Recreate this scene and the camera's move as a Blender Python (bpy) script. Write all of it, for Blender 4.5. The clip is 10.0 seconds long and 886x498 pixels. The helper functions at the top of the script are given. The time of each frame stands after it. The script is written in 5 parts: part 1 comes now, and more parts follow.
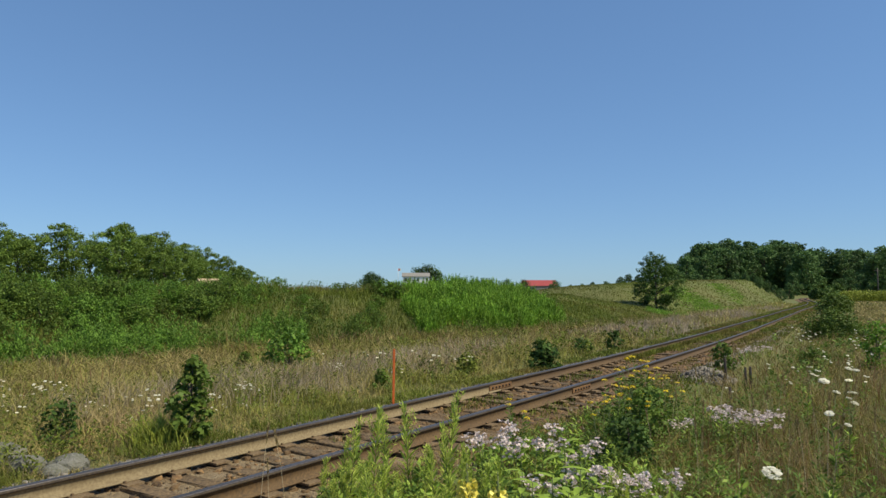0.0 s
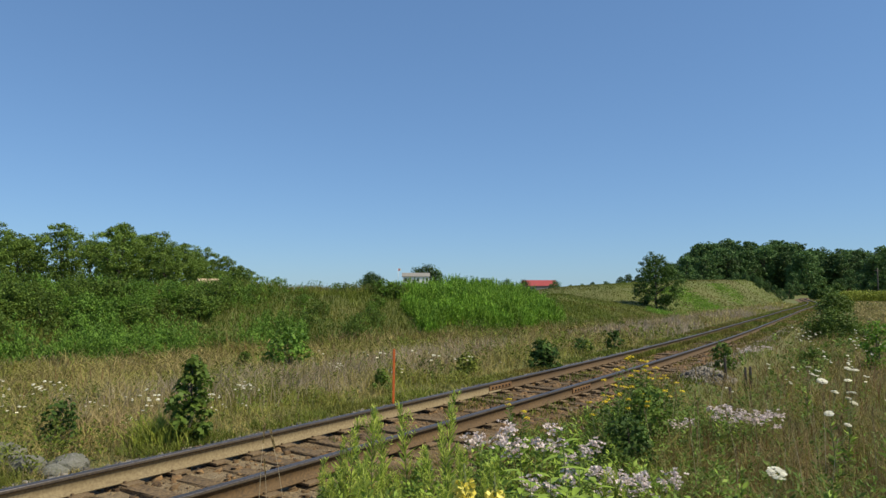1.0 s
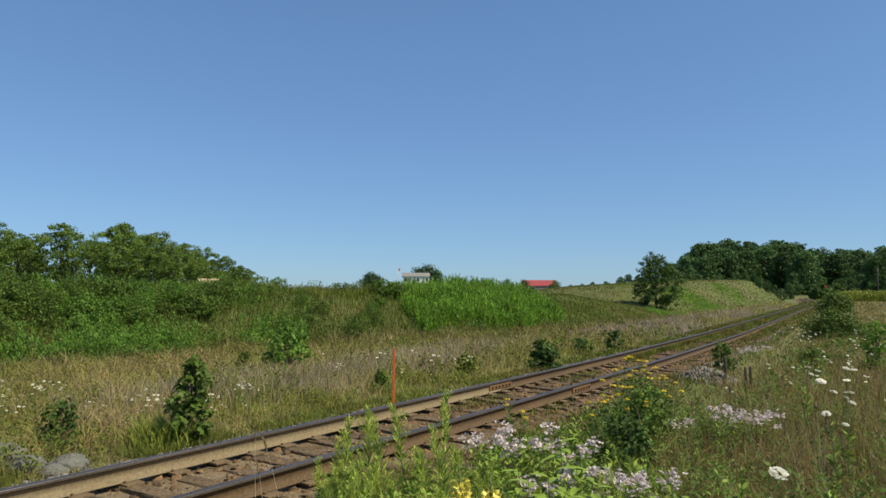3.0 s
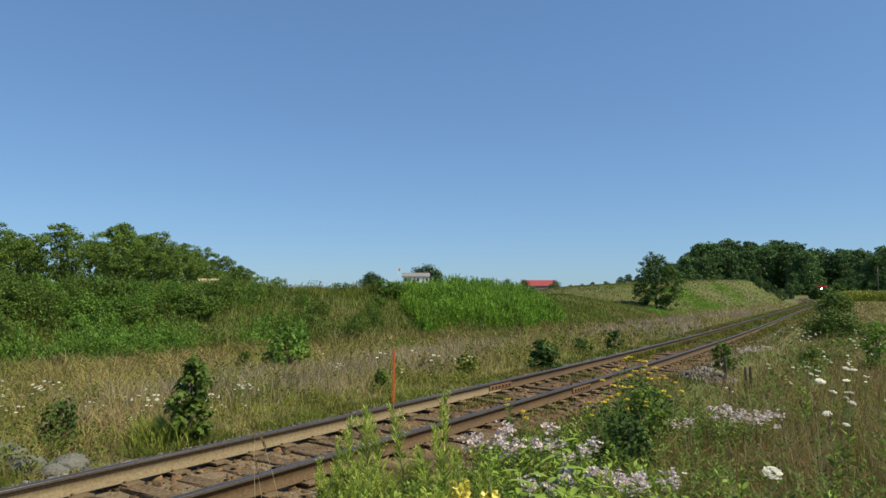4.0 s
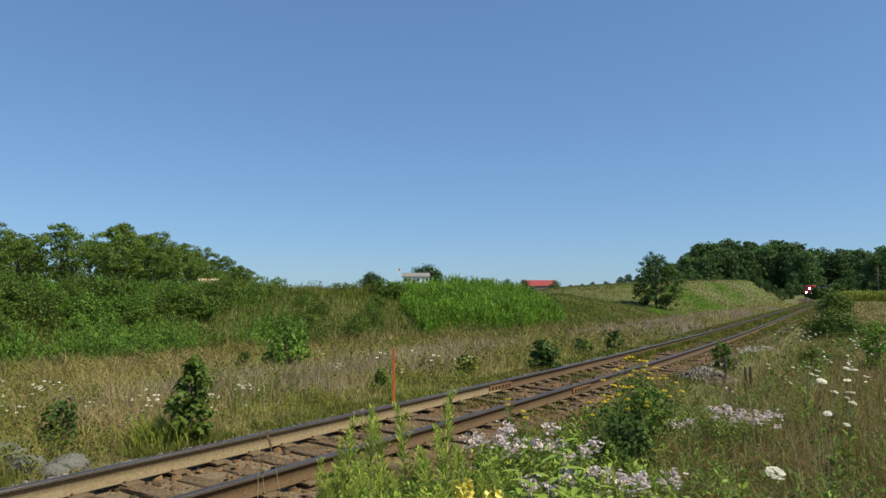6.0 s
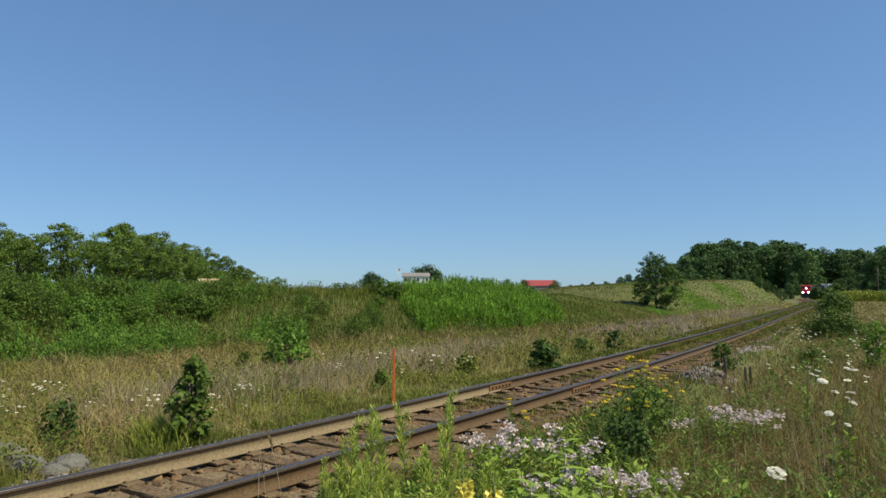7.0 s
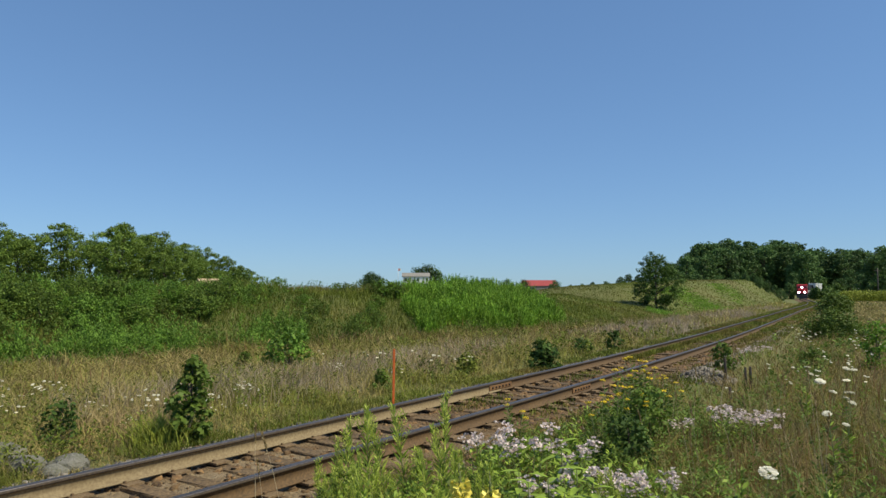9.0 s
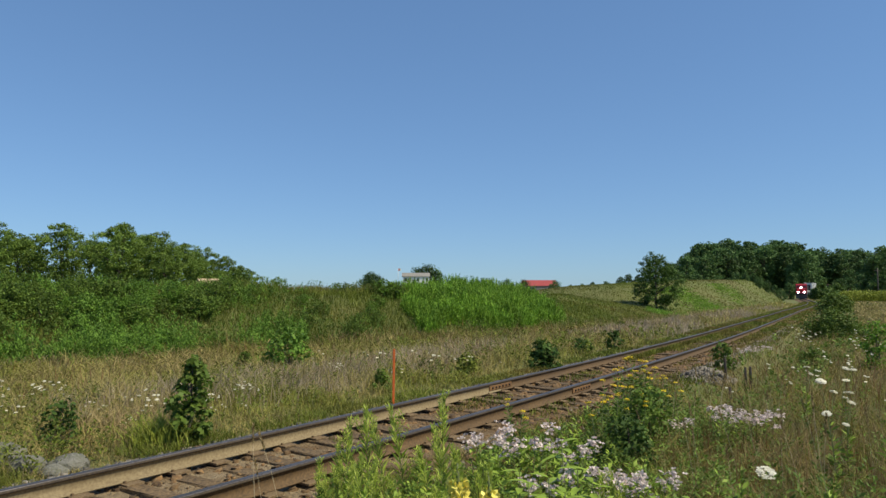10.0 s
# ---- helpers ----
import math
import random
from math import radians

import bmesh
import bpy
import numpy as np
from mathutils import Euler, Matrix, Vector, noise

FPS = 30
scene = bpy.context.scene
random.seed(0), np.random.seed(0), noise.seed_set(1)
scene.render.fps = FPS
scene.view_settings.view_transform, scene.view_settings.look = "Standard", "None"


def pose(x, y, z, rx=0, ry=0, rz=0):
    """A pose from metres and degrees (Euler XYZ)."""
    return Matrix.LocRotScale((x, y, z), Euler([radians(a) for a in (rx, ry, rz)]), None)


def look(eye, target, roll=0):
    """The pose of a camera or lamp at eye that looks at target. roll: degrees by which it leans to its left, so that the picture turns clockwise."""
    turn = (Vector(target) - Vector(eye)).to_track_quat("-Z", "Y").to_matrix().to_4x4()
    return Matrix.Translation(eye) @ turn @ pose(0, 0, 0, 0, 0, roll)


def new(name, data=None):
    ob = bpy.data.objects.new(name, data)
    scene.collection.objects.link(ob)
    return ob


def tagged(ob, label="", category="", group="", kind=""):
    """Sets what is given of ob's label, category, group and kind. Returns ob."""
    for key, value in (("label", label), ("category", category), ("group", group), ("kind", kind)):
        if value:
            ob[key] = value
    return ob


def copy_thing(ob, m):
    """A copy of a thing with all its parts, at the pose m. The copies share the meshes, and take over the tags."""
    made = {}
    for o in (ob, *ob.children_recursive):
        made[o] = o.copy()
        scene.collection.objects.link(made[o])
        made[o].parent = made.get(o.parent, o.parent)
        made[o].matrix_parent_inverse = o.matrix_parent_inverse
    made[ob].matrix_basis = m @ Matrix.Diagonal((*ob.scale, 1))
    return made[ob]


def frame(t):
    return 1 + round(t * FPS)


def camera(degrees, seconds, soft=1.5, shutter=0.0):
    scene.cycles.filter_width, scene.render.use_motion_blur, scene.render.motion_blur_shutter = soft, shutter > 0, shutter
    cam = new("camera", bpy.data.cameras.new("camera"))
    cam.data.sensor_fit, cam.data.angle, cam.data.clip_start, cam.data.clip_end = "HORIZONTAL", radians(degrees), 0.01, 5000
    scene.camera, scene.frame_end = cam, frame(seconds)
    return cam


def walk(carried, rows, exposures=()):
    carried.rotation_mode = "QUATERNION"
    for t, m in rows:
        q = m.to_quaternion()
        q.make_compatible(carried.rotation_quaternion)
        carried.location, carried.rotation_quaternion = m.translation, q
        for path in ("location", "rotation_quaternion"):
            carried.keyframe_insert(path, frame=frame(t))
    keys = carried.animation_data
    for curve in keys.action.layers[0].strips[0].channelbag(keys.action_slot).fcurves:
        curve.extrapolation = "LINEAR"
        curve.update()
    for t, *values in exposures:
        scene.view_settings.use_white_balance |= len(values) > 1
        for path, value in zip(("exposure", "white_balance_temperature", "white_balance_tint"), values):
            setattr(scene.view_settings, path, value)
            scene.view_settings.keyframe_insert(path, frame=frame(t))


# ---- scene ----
CLIP = 10.0
EYE = 1.99                      # the lens stands this high over the sleepers
cam = camera(66.3, CLIP, soft=1.45)
walk(cam, [(0.0, pose(0, 0, EYE, 93.72, 0, 0)), (CLIP, pose(0, 0, EYE, 93.72, 0, 0))])

# ---- light ----
SKY_BLUE = (0.450, 0.662, 0.925)
SUN_TO = Vector((0.70, -0.30, 1.02)).normalized()
world = bpy.data.worlds.new("sky")
scene.world = world
world.use_nodes = True
wn = world.node_tree.nodes
sky = wn.new("ShaderNodeTexSky")
sky.sky_type = "NISHITA"
sky.sun_disc = False
sky.sun_elevation = math.asin(SUN_TO.z)
sky.sun_rotation = math.atan2(SUN_TO.x, SUN_TO.y)
sky.altitude = 400
sky.air_density = 1.0
sky.dust_density = 0.2
sky.ozone_density = 2.0
# a clear, evenly deep blue summer sky
level = wn.new("ShaderNodeVectorMath")
level.operation = "SCALE"
level.inputs[3].default_value = 0.10
even = wn.new("ShaderNodeGamma")
even.inputs[1].default_value = 0.6
blue = wn.new("ShaderNodeVectorMath")
blue.operation = "MULTIPLY"
blue.inputs[1].default_value = SKY_BLUE
world.node_tree.links.new(sky.outputs[0], level.inputs[0])
world.node_tree.links.new(level.outputs[0], even.inputs[0])
world.node_tree.links.new(even.outputs[0], blue.inputs[0])
world.node_tree.links.new(blue.outputs[0], wn["Background"].inputs[0])
wn["Background"].inputs[1].default_value = 1.0
sun_data = bpy.data.lights.new("sun", "SUN")
sun_data.energy, sun_data.angle, sun_data.color = 5.0, radians(0.5), (1.0, 0.92, 0.71)
sun = new("sun", sun_data)
sun.matrix_world = look(SUN_TO * 200, (0, 0, 0))
scene.view_settings.exposure = 0.0


# ---- materials ----
def rgb(c):
    return (*c, 1.0)


def node_mat(name):
    m = bpy.data.materials.new(name)
    m.use_nodes = True
    nt = m.node_tree
    return m, nt, nt.nodes, nt.links, nt.nodes["Principled BSDF"]


def mix_node(nt, fac, a, b, mode="MIX"):
    n = nt.nodes.new("ShaderNodeMix")
    n.data_type, n.blend_type = "RGBA", mode
    for socket, v in ((n.inputs[0], fac), (n.inputs[6], a), (n.inputs[7], b)):
        if isinstance(v, bpy.types.NodeSocket):
            nt.links.new(v, socket)
        else:
            socket.default_value = v
    return n.outputs[2]


def noise_fac(nt, scale, detail=4.0, lo=0.35, hi=0.65, coords="Object"):
    tc = nt.nodes.new("ShaderNodeTexCoord")
    n = nt.nodes.new("ShaderNodeTexNoise")
    n.inputs["Scale"].default_value, n.inputs["Detail"].default_value = scale, detail
    nt.links.new(tc.outputs[coords], n.inputs["Vector"])
    r = nt.nodes.new("ShaderNodeMapRange")
    r.inputs[1].default_value, r.inputs[2].default_value = lo, hi
    nt.links.new(n.outputs["Fac"], r.inputs[0])
    return r.outputs[0]


def surface(name, a, b, c, coarse=1.5, fine=25.0, rough=0.85, metal=0.0, bump=0.3, bump_dist=0.01, per_object=0.0, per_piece=0.0):
    """A worn surface: two tones in stains, a third in fine grain, relief from the grain."""
    m, nt, nodes, links, bsdf = node_mat(name)
    col = mix_node(nt, noise_fac(nt, coarse), rgb(a), rgb(b))
    grain = noise_fac(nt, fine, 6.0, 0.38, 0.68)
    col = mix_node(nt, grain, col, rgb(c))
    if per_object:
        oi = nodes.new("ShaderNodeObjectInfo")
        hsv = nodes.new("ShaderNodeHueSaturation")
        r = nodes.new("ShaderNodeMapRange")
        r.inputs[3].default_value, r.inputs[4].default_value = 1 - per_object, 1 + per_object
        links.new(oi.outputs["Random"], r.inputs[0])
        links.new(r.outputs[0], hsv.inputs["Value"])
        links.new(col, hsv.inputs["Color"])
        col = hsv.outputs[0]
    if per_piece:
        geo = nodes.new("ShaderNodeNewGeometry")
        hs2 = nodes.new("ShaderNodeHueSaturation")
        rp = nodes.new("ShaderNodeMapRange")
        rp.inputs[3].default_value, rp.inputs[4].default_value = 1 - per_piece, 1 + per_piece
        links.new(geo.outputs["Random Per Island"], rp.inputs[0])
        links.new(rp.outputs[0], hs2.inputs["Value"])
        links.new(col, hs2.inputs["Color"])
        col = hs2.outputs[0]
    links.new(col, bsdf.inputs["Base Color"])
    bsdf.inputs["Roughness"].default_value, bsdf.inputs["Metallic"].default_value = rough, metal
    bp = nodes.new("ShaderNodeBump")
    bp.inputs["Strength"].default_value, bp.inputs["Distance"].default_value = bump, bump_dist
    links.new(grain, bp.inputs["Height"])
    links.new(bp.outputs[0], bsdf.inputs["Normal"])
    return m


def leafy(name, dark, light, dry=None, patch=0.35, dry_lo=0.5, dry_hi=0.7, through_light=0.26, rough=0.55, per_object=0.0, dry_dark=0.6):
    """Leaves or blades: each piece has its own green, patches turn to straw, some light goes through."""
    m, nt, nodes, links, bsdf = node_mat(name)
    geo = nodes.new("ShaderNodeNewGeometry")
    col = mix_node(nt, geo.outputs["Random Per Island"], rgb(dark), rgb(light))
    if dry is not None:
        f = noise_fac(nt, patch, 5.0, dry_lo, dry_hi)
        col = mix_node(nt, f, col, mix_node(nt, geo.outputs["Random Per Island"], rgb([x * dry_dark for x in dry]), rgb(dry)))
    hsv = nodes.new("ShaderNodeHueSaturation")
    r = nodes.new("ShaderNodeMapRange")
    r.inputs[3].default_value, r.inputs[4].default_value = 0.72, 1.25
    links.new(noise_fac(nt, patch * 3.1, 3.0), r.inputs[0])
    links.new(r.outputs[0], hsv.inputs["Value"])
    links.new(col, hsv.inputs["Color"])
    if per_object:
        oi = nodes.new("ShaderNodeObjectInfo")
        r2 = nodes.new("ShaderNodeMapRange")
        r2.inputs[3].default_value, r2.inputs[4].default_value = 1 - per_object, 1 + per_object
        links.new(oi.outputs["Random"], r2.inputs[0])
        tone = nodes.new("ShaderNodeHueSaturation")
        links.new(r2.outputs[0], tone.inputs["Value"])
        links.new(hsv.outputs[0], tone.inputs["Color"])
        hsv = tone
    links.new(hsv.outputs[0], bsdf.inputs["Base Color"])
    bsdf.inputs["Roughness"].default_value = rough
    bsdf.inputs["Specular IOR Level"].default_value = 0.18
    tr = nodes.new("ShaderNodeBsdfTranslucent")
    links.new(hsv.outputs[0], tr.inputs["Color"])
    mx = nodes.new("ShaderNodeMixShader")
    mx.inputs[0].default_value = through_light
    links.new(bsdf.outputs[0], mx.inputs[1])
    links.new(tr.outputs[0], mx.inputs[2])
    links.new(mx.outputs[0], nodes["Material Output"].inputs["Surface"])
    return m


def paint(name, c, rough=0.5, metal=0.0, dirt=0.35):
    return surface(name, c, [x * (1 - dirt * 0.5) for x in c], [x * (1 - dirt) for x in c], 0.8, 9.0, rough, metal, 0.08, 0.01)


def glow(name, c, strength):
    m, nt, nodes, links, bsdf = node_mat(name)
    bsdf.inputs["Emission Color"].default_value = rgb(c)
    bsdf.inputs["Emission Strength"].default_value = strength
    bsdf.inputs["Base Color"].default_value = rgb(c)
    return m


M_SOIL = surface("grassy_soil", (0.115, 0.14, 0.028), (0.155, 0.14, 0.046), (0.10, 0.115, 0.025), 0.12, 6.0, 0.95, 0, 0.6, 0.05)
def ballast_material():
    m = surface("ballast_bed", (0.130, 0.072, 0.027), (0.08, 0.044, 0.018), (0.175, 0.108, 0.045), 0.7, 28.0, 0.95, 0, 0.9, 0.03)
    nt = m.node_tree
    bsdf = nt.nodes["Principled BSDF"]
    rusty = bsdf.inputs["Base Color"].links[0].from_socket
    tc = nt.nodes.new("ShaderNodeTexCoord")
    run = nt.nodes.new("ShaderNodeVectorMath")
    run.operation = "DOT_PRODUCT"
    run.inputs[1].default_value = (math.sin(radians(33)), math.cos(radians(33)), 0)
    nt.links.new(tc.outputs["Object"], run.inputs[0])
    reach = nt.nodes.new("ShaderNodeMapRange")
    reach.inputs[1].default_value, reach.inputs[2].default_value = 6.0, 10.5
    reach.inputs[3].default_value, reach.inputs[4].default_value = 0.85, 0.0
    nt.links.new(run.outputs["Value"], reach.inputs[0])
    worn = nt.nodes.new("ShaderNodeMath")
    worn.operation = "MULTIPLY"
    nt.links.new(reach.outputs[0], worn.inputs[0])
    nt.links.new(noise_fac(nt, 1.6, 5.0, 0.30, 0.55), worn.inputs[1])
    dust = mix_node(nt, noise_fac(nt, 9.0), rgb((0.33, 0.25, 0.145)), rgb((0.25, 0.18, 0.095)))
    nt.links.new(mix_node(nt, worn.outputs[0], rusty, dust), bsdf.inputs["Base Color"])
    return m


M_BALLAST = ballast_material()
M_ROCK = surface("weathered_rock", (0.15, 0.145, 0.115), (0.10, 0.105, 0.068), (0.19, 0.18, 0.155), 3.0, 20.0, 0.95, 0, 0.6, 0.02)
M_STONE = surface("grey_stone", (0.19, 0.16, 0.12), (0.12, 0.098, 0.068), (0.25, 0.225, 0.185), 2.0, 30.0, 0.9, 0, 0.4, 0.01, 0.0, 0.5)
M_RUSTSTONE = surface("brown_stone", (0.14, 0.076, 0.029), (0.085, 0.045, 0.018), (0.19, 0.12, 0.054), 2.0, 30.0, 0.9, 0, 0.4, 0.01, 0.0, 0.6)
M_TIMBER = surface("sleeper_timber", (0.22, 0.145, 0.068), (0.12, 0.074, 0.034), (0.06, 0.04, 0.022), 2.5, 22.0, 0.9, 0, 0.8, 0.015, 0.3)
# dark rust of the head side, with the shadow under the head painted in
M_HEADSIDE = surface("rusty_shaded_head_side", (0.06, 0.042, 0.025), (0.04, 0.028, 0.018), (0.085, 0.06, 0.035), 1.2, 40.0, 0.8, 0.1, 0.1, 0.002)
M_RAILBROWN = surface("brown_rusted_rail", (0.155, 0.092, 0.036), (0.105, 0.062, 0.027), (0.075, 0.045, 0.02), 0.9, 35.0, 0.8, 0.1, 0.15, 0.003)
M_RAIL = surface("dusty_rusted_rail", (0.28, 0.22, 0.12), (0.23, 0.17, 0.085), (0.17, 0.12, 0.06), 0.9, 35.0, 0.8, 0.1, 0.15, 0.003)
M_HEAD = surface("worn_rail_head", (0.15, 0.135, 0.135), (0.10, 0.088, 0.085), (0.065, 0.055, 0.05), 1.2, 40.0, 0.42, 0.55, 0.05, 0.002)
M_RUST = surface("rusted_joint_bar", (0.25, 0.135, 0.05), (0.19, 0.095, 0.036), (0.13, 0.068, 0.028), 4.0, 45.0, 0.85, 0.1, 0.3, 0.004)
M_PLATE = surface("earthy_tie_plate", (0.17, 0.105, 0.05), (0.11, 0.065, 0.03), (0.21, 0.15, 0.08), 4.0, 45.0, 0.9, 0.0, 0.3, 0.004)
M_DARKIRON = surface("dark_iron", (0.035, 0.028, 0.022), (0.055, 0.038, 0.026), (0.02, 0.016, 0.013), 3.0, 30.0, 0.9, 0.0, 0.2, 0.004)
M_BARK = surface("bark", (0.10, 0.075, 0.05), (0.06, 0.045, 0.03), (0.15, 0.12, 0.09), 2.0, 14.0, 0.95, 0, 0.8, 0.03)
M_STEM = surface("green_stem", (0.10, 0.15, 0.03), (0.14, 0.14, 0.05), (0.07, 0.10, 0.025), 6.0, 40.0, 0.7, 0, 0.2, 0.002)
M_DRYSTEM = surface("dry_stem", (0.42, 0.33, 0.19), (0.32, 0.24, 0.13), (0.5, 0.42, 0.28), 6.0, 40.0, 0.8, 0, 0.2, 0.002)
M_GRASS = leafy("meadow_grass", (0.15, 0.165, 0.028), (0.37, 0.36, 0.07), (0.54, 0.40, 0.20), 0.35, 0.40, 0.66)
M_MOUND = leafy("mound_weed_leaves", (0.135, 0.165, 0.026), (0.155, 0.19, 0.031), (0.18, 0.15, 0.048), 0.07, 0.44, 0.70, dry_dark=0.85)
M_HAZE = leafy("lilac_seed_heads", (0.36, 0.28, 0.20), (0.50, 0.40, 0.30), None, 0.6)
M_TALLWEED = leafy("tall_weed_leaves", (0.075, 0.155, 0.022), (0.18, 0.31, 0.042), None, 0.35)
M_FIELD = leafy("field_straw", (0.24, 0.20, 0.07), (0.46, 0.37, 0.16), None, 0.3)
M_RUSTGRASS = leafy("rusty_dry_grass", (0.14, 0.10, 0.03), (0.28, 0.19, 0.066), None, 0.6)
M_DOCK = leafy("dead_seed_stalks", (0.16, 0.075, 0.035), (0.30, 0.16, 0.07), None, 0.6)
M_VERGE = leafy("verge_grass", (0.06, 0.070, 0.012), (0.27, 0.27, 0.042), (0.38, 0.27, 0.10), 0.8, 0.42, 0.66)
M_DRYGRASS = leafy("seeding_grass", (0.15, 0.10, 0.04), (0.46, 0.35, 0.17), (0.33, 0.23, 0.13), 0.3)
M_BANK = leafy("bank_grass", (0.07, 0.095, 0.014), (0.20, 0.235, 0.034), (0.30, 0.19, 0.065), 0.16, 0.48, 0.72)
M_BANKBLADE = leafy("light_grass_blades", (0.16, 0.20, 0.03), (0.34, 0.37, 0.06), None, 0.8)
M_LUSH = leafy("lush_weeds", (0.09, 0.19, 0.020), (0.24, 0.40, 0.044), None, 0.22)
M_SHRUB = leafy("shrub_leaves", (0.07, 0.12, 0.02), (0.155, 0.23, 0.036), None, 0.3, per_object=0.2)
M_DARKLEAF = leafy("dark_leaves", (0.045, 0.09, 0.02), (0.10, 0.165, 0.03), None, 0.8)
M_TREE = leafy("tree_leaves", (0.10, 0.16, 0.028), (0.165, 0.24, 0.043), (0.22, 0.24, 0.055), 0.18, 0.55, 0.8, per_object=0.18)
# far greens lifted and blued slightly, distance haze put into the leaf colour
M_FOREST = leafy("hazy_forest_leaves", (0.062, 0.118, 0.038), (0.105, 0.178, 0.050), (0.135, 0.19, 0.048), 0.06, 0.5, 0.8, per_object=0.35)
M_HERB = leafy("herb_leaves", (0.12, 0.20, 0.025), (0.37, 0.49, 0.075), None, 2.0)
M_GOLDEN = leafy("goldenrod_leaves", (0.24, 0.32, 0.04), (0.56, 0.62, 0.13), None, 2.0, through_light=0.45)
M_WHITE = leafy("white_florets", (0.74, 0.70, 0.56), (0.88, 0.85, 0.72), None, 3.0, through_light=0.3)
M_PINK = leafy("pale_pink_petals", (0.60, 0.47, 0.44), (0.82, 0.71, 0.67), None, 3.0, through_light=0.3)
M_YELLOW = leafy("yellow_florets", (0.72, 0.52, 0.02), (0.86, 0.70, 0.06), None, 3.0, through_light=0.3)
M_MULLEIN = leafy("pale_yellow_petals", (0.88, 0.72, 0.07), (0.92, 0.82, 0.24), None, 3.0, through_light=0.12)
M_ORANGE = paint("orange_paint", (0.72, 0.15, 0.03), 0.5, 0, 0.3)
M_RED = paint("red_engine_paint", (0.50, 0.025, 0.03), 0.4, 0, 0.4)
M_BLACK = paint("black_engine_paint", (0.025, 0.025, 0.028), 0.45, 0, 0.3)
M_CREAM = paint("white_box_paint", (0.70, 0.70, 0.68), 0.5, 0, 0.25)
M_GREYBOX = paint("brown_box_paint", (0.22, 0.11, 0.08), 0.5, 0, 0.35)
M_ROOFRED = paint("red_metal_roof", (0.46, 0.085, 0.07), 0.45, 0.1, 0.3)
M_ROOFGREY = paint("grey_shingle_roof", (0.30, 0.28, 0.25), 0.9, 0, 0.35)
M_WALLW = paint("white_siding", (0.78, 0.77, 0.74), 0.6, 0, 0.12)
M_TAN = paint("tan_siding", (0.62, 0.45, 0.28), 0.7, 0, 0.2)
M_PANE = paint("dark_window_glass", (0.03, 0.035, 0.04), 0.08, 0, 0.1)
M_POLE = surface("pole_timber", (0.075, 0.06, 0.05), (0.05, 0.04, 0.035), (0.10, 0.085, 0.07), 1.0, 12.0, 0.9, 0, 0.4, 0.01)
M_LAMP = glow("lit_headlight", (1.0, 0.80, 0.93), 16.0)


# ---- mesh makers ----
def part(name, bm, material, parent=None, label=""):
    """Links a bmesh, or a mesh, as one object under its thing."""
    if isinstance(bm, bmesh.types.BMesh):
        me = bpy.data.meshes.new(name)
        bm.to_mesh(me)
        bm.free()
    else:
        me = bm
    if material is not None:
        me.materials.clear()
        me.materials.append(material)
    ob = new(name, me)
    if parent is not None:
        ob.parent = parent
    if label:
        ob["label"] = label
    return ob


def quad_mesh(name, verts, quads, smooth=False):
    me = bpy.data.meshes.new(name)
    verts = np.asarray(verts, np.float32)
    quads = np.asarray(quads, np.int32)
    me.vertices.add(len(verts))
    me.vertices.foreach_set("co", verts.ravel())
    me.loops.add(quads.size)
    me.loops.foreach_set("vertex_index", quads.ravel())
    me.polygons.add(len(quads))
    me.polygons.foreach_set("loop_start", np.arange(0, quads.size, 4, dtype=np.int32))
    if smooth:
        me.polygons.foreach_set("use_smooth", np.ones(len(quads), bool))
    me.update(calc_edges=True)
    me.validate()
    return me


def unit(a):
    return a / np.maximum(np.linalg.norm(a, axis=-1, keepdims=True), 1e-9)


def leaves(name, base, way, length, width, rng, fold=0.25, face=None):
    """Diamond leaves, one quad each, folded a little along the middle; face: where their upper sides look."""
    n = len(base)
    side = unit(np.cross(way, rng.normal(size=(n, 3)) if face is None else face))
    nrm = np.cross(side, way)
    length, width = np.broadcast_to(length, n)[:, None], np.broadcast_to(width, n)[:, None]
    mid = base + way * length * 0.45
    v = np.stack([base, mid + side * width / 2 + nrm * width * fold, base + way * length, mid - side * width / 2 + nrm * width * fold], 1)
    return quad_mesh(name, v.reshape(-1, 3), np.arange(4 * n).reshape(n, 4))


def blades(name, base, height, width, rng, lean=0.35, bend=0.5):
    """Grass blades: two quads each, tapering and bending over."""
    n = len(base)
    a = rng.uniform(0, 2 * np.pi, n)
    out = np.stack([np.cos(a), np.sin(a), np.zeros(n)], 1)
    b = rng.uniform(0, 2 * np.pi, n)
    side = np.stack([np.cos(b), np.sin(b), np.zeros(n)], 1)
    height, width = np.broadcast_to(height, n)[:, None], np.broadcast_to(width, n)[:, None]
    k = rng.uniform(0.2, 1.0, n)[:, None] * lean
    up = np.array([0, 0, 1.0])
    mid = base + up * height * 0.55 + out * height * k * 0.4
    tip = base + up * height * (1 - 0.25 * bend * k) + out * height * k * (0.8 + bend)
    v = np.stack([base - side * width * 0.4, base + side * width * 0.4, mid - side * width * 0.5, mid + side * width * 0.5,
                  tip - side * width * 0.08, tip + side * width * 0.08], 1).reshape(-1, 3)
    i = np.arange(n)[:, None] * 6
    q = np.concatenate([i + [[0, 1, 3, 2]], i + [[2, 3, 5, 4]]], 0)
    return quad_mesh(name, v, q)


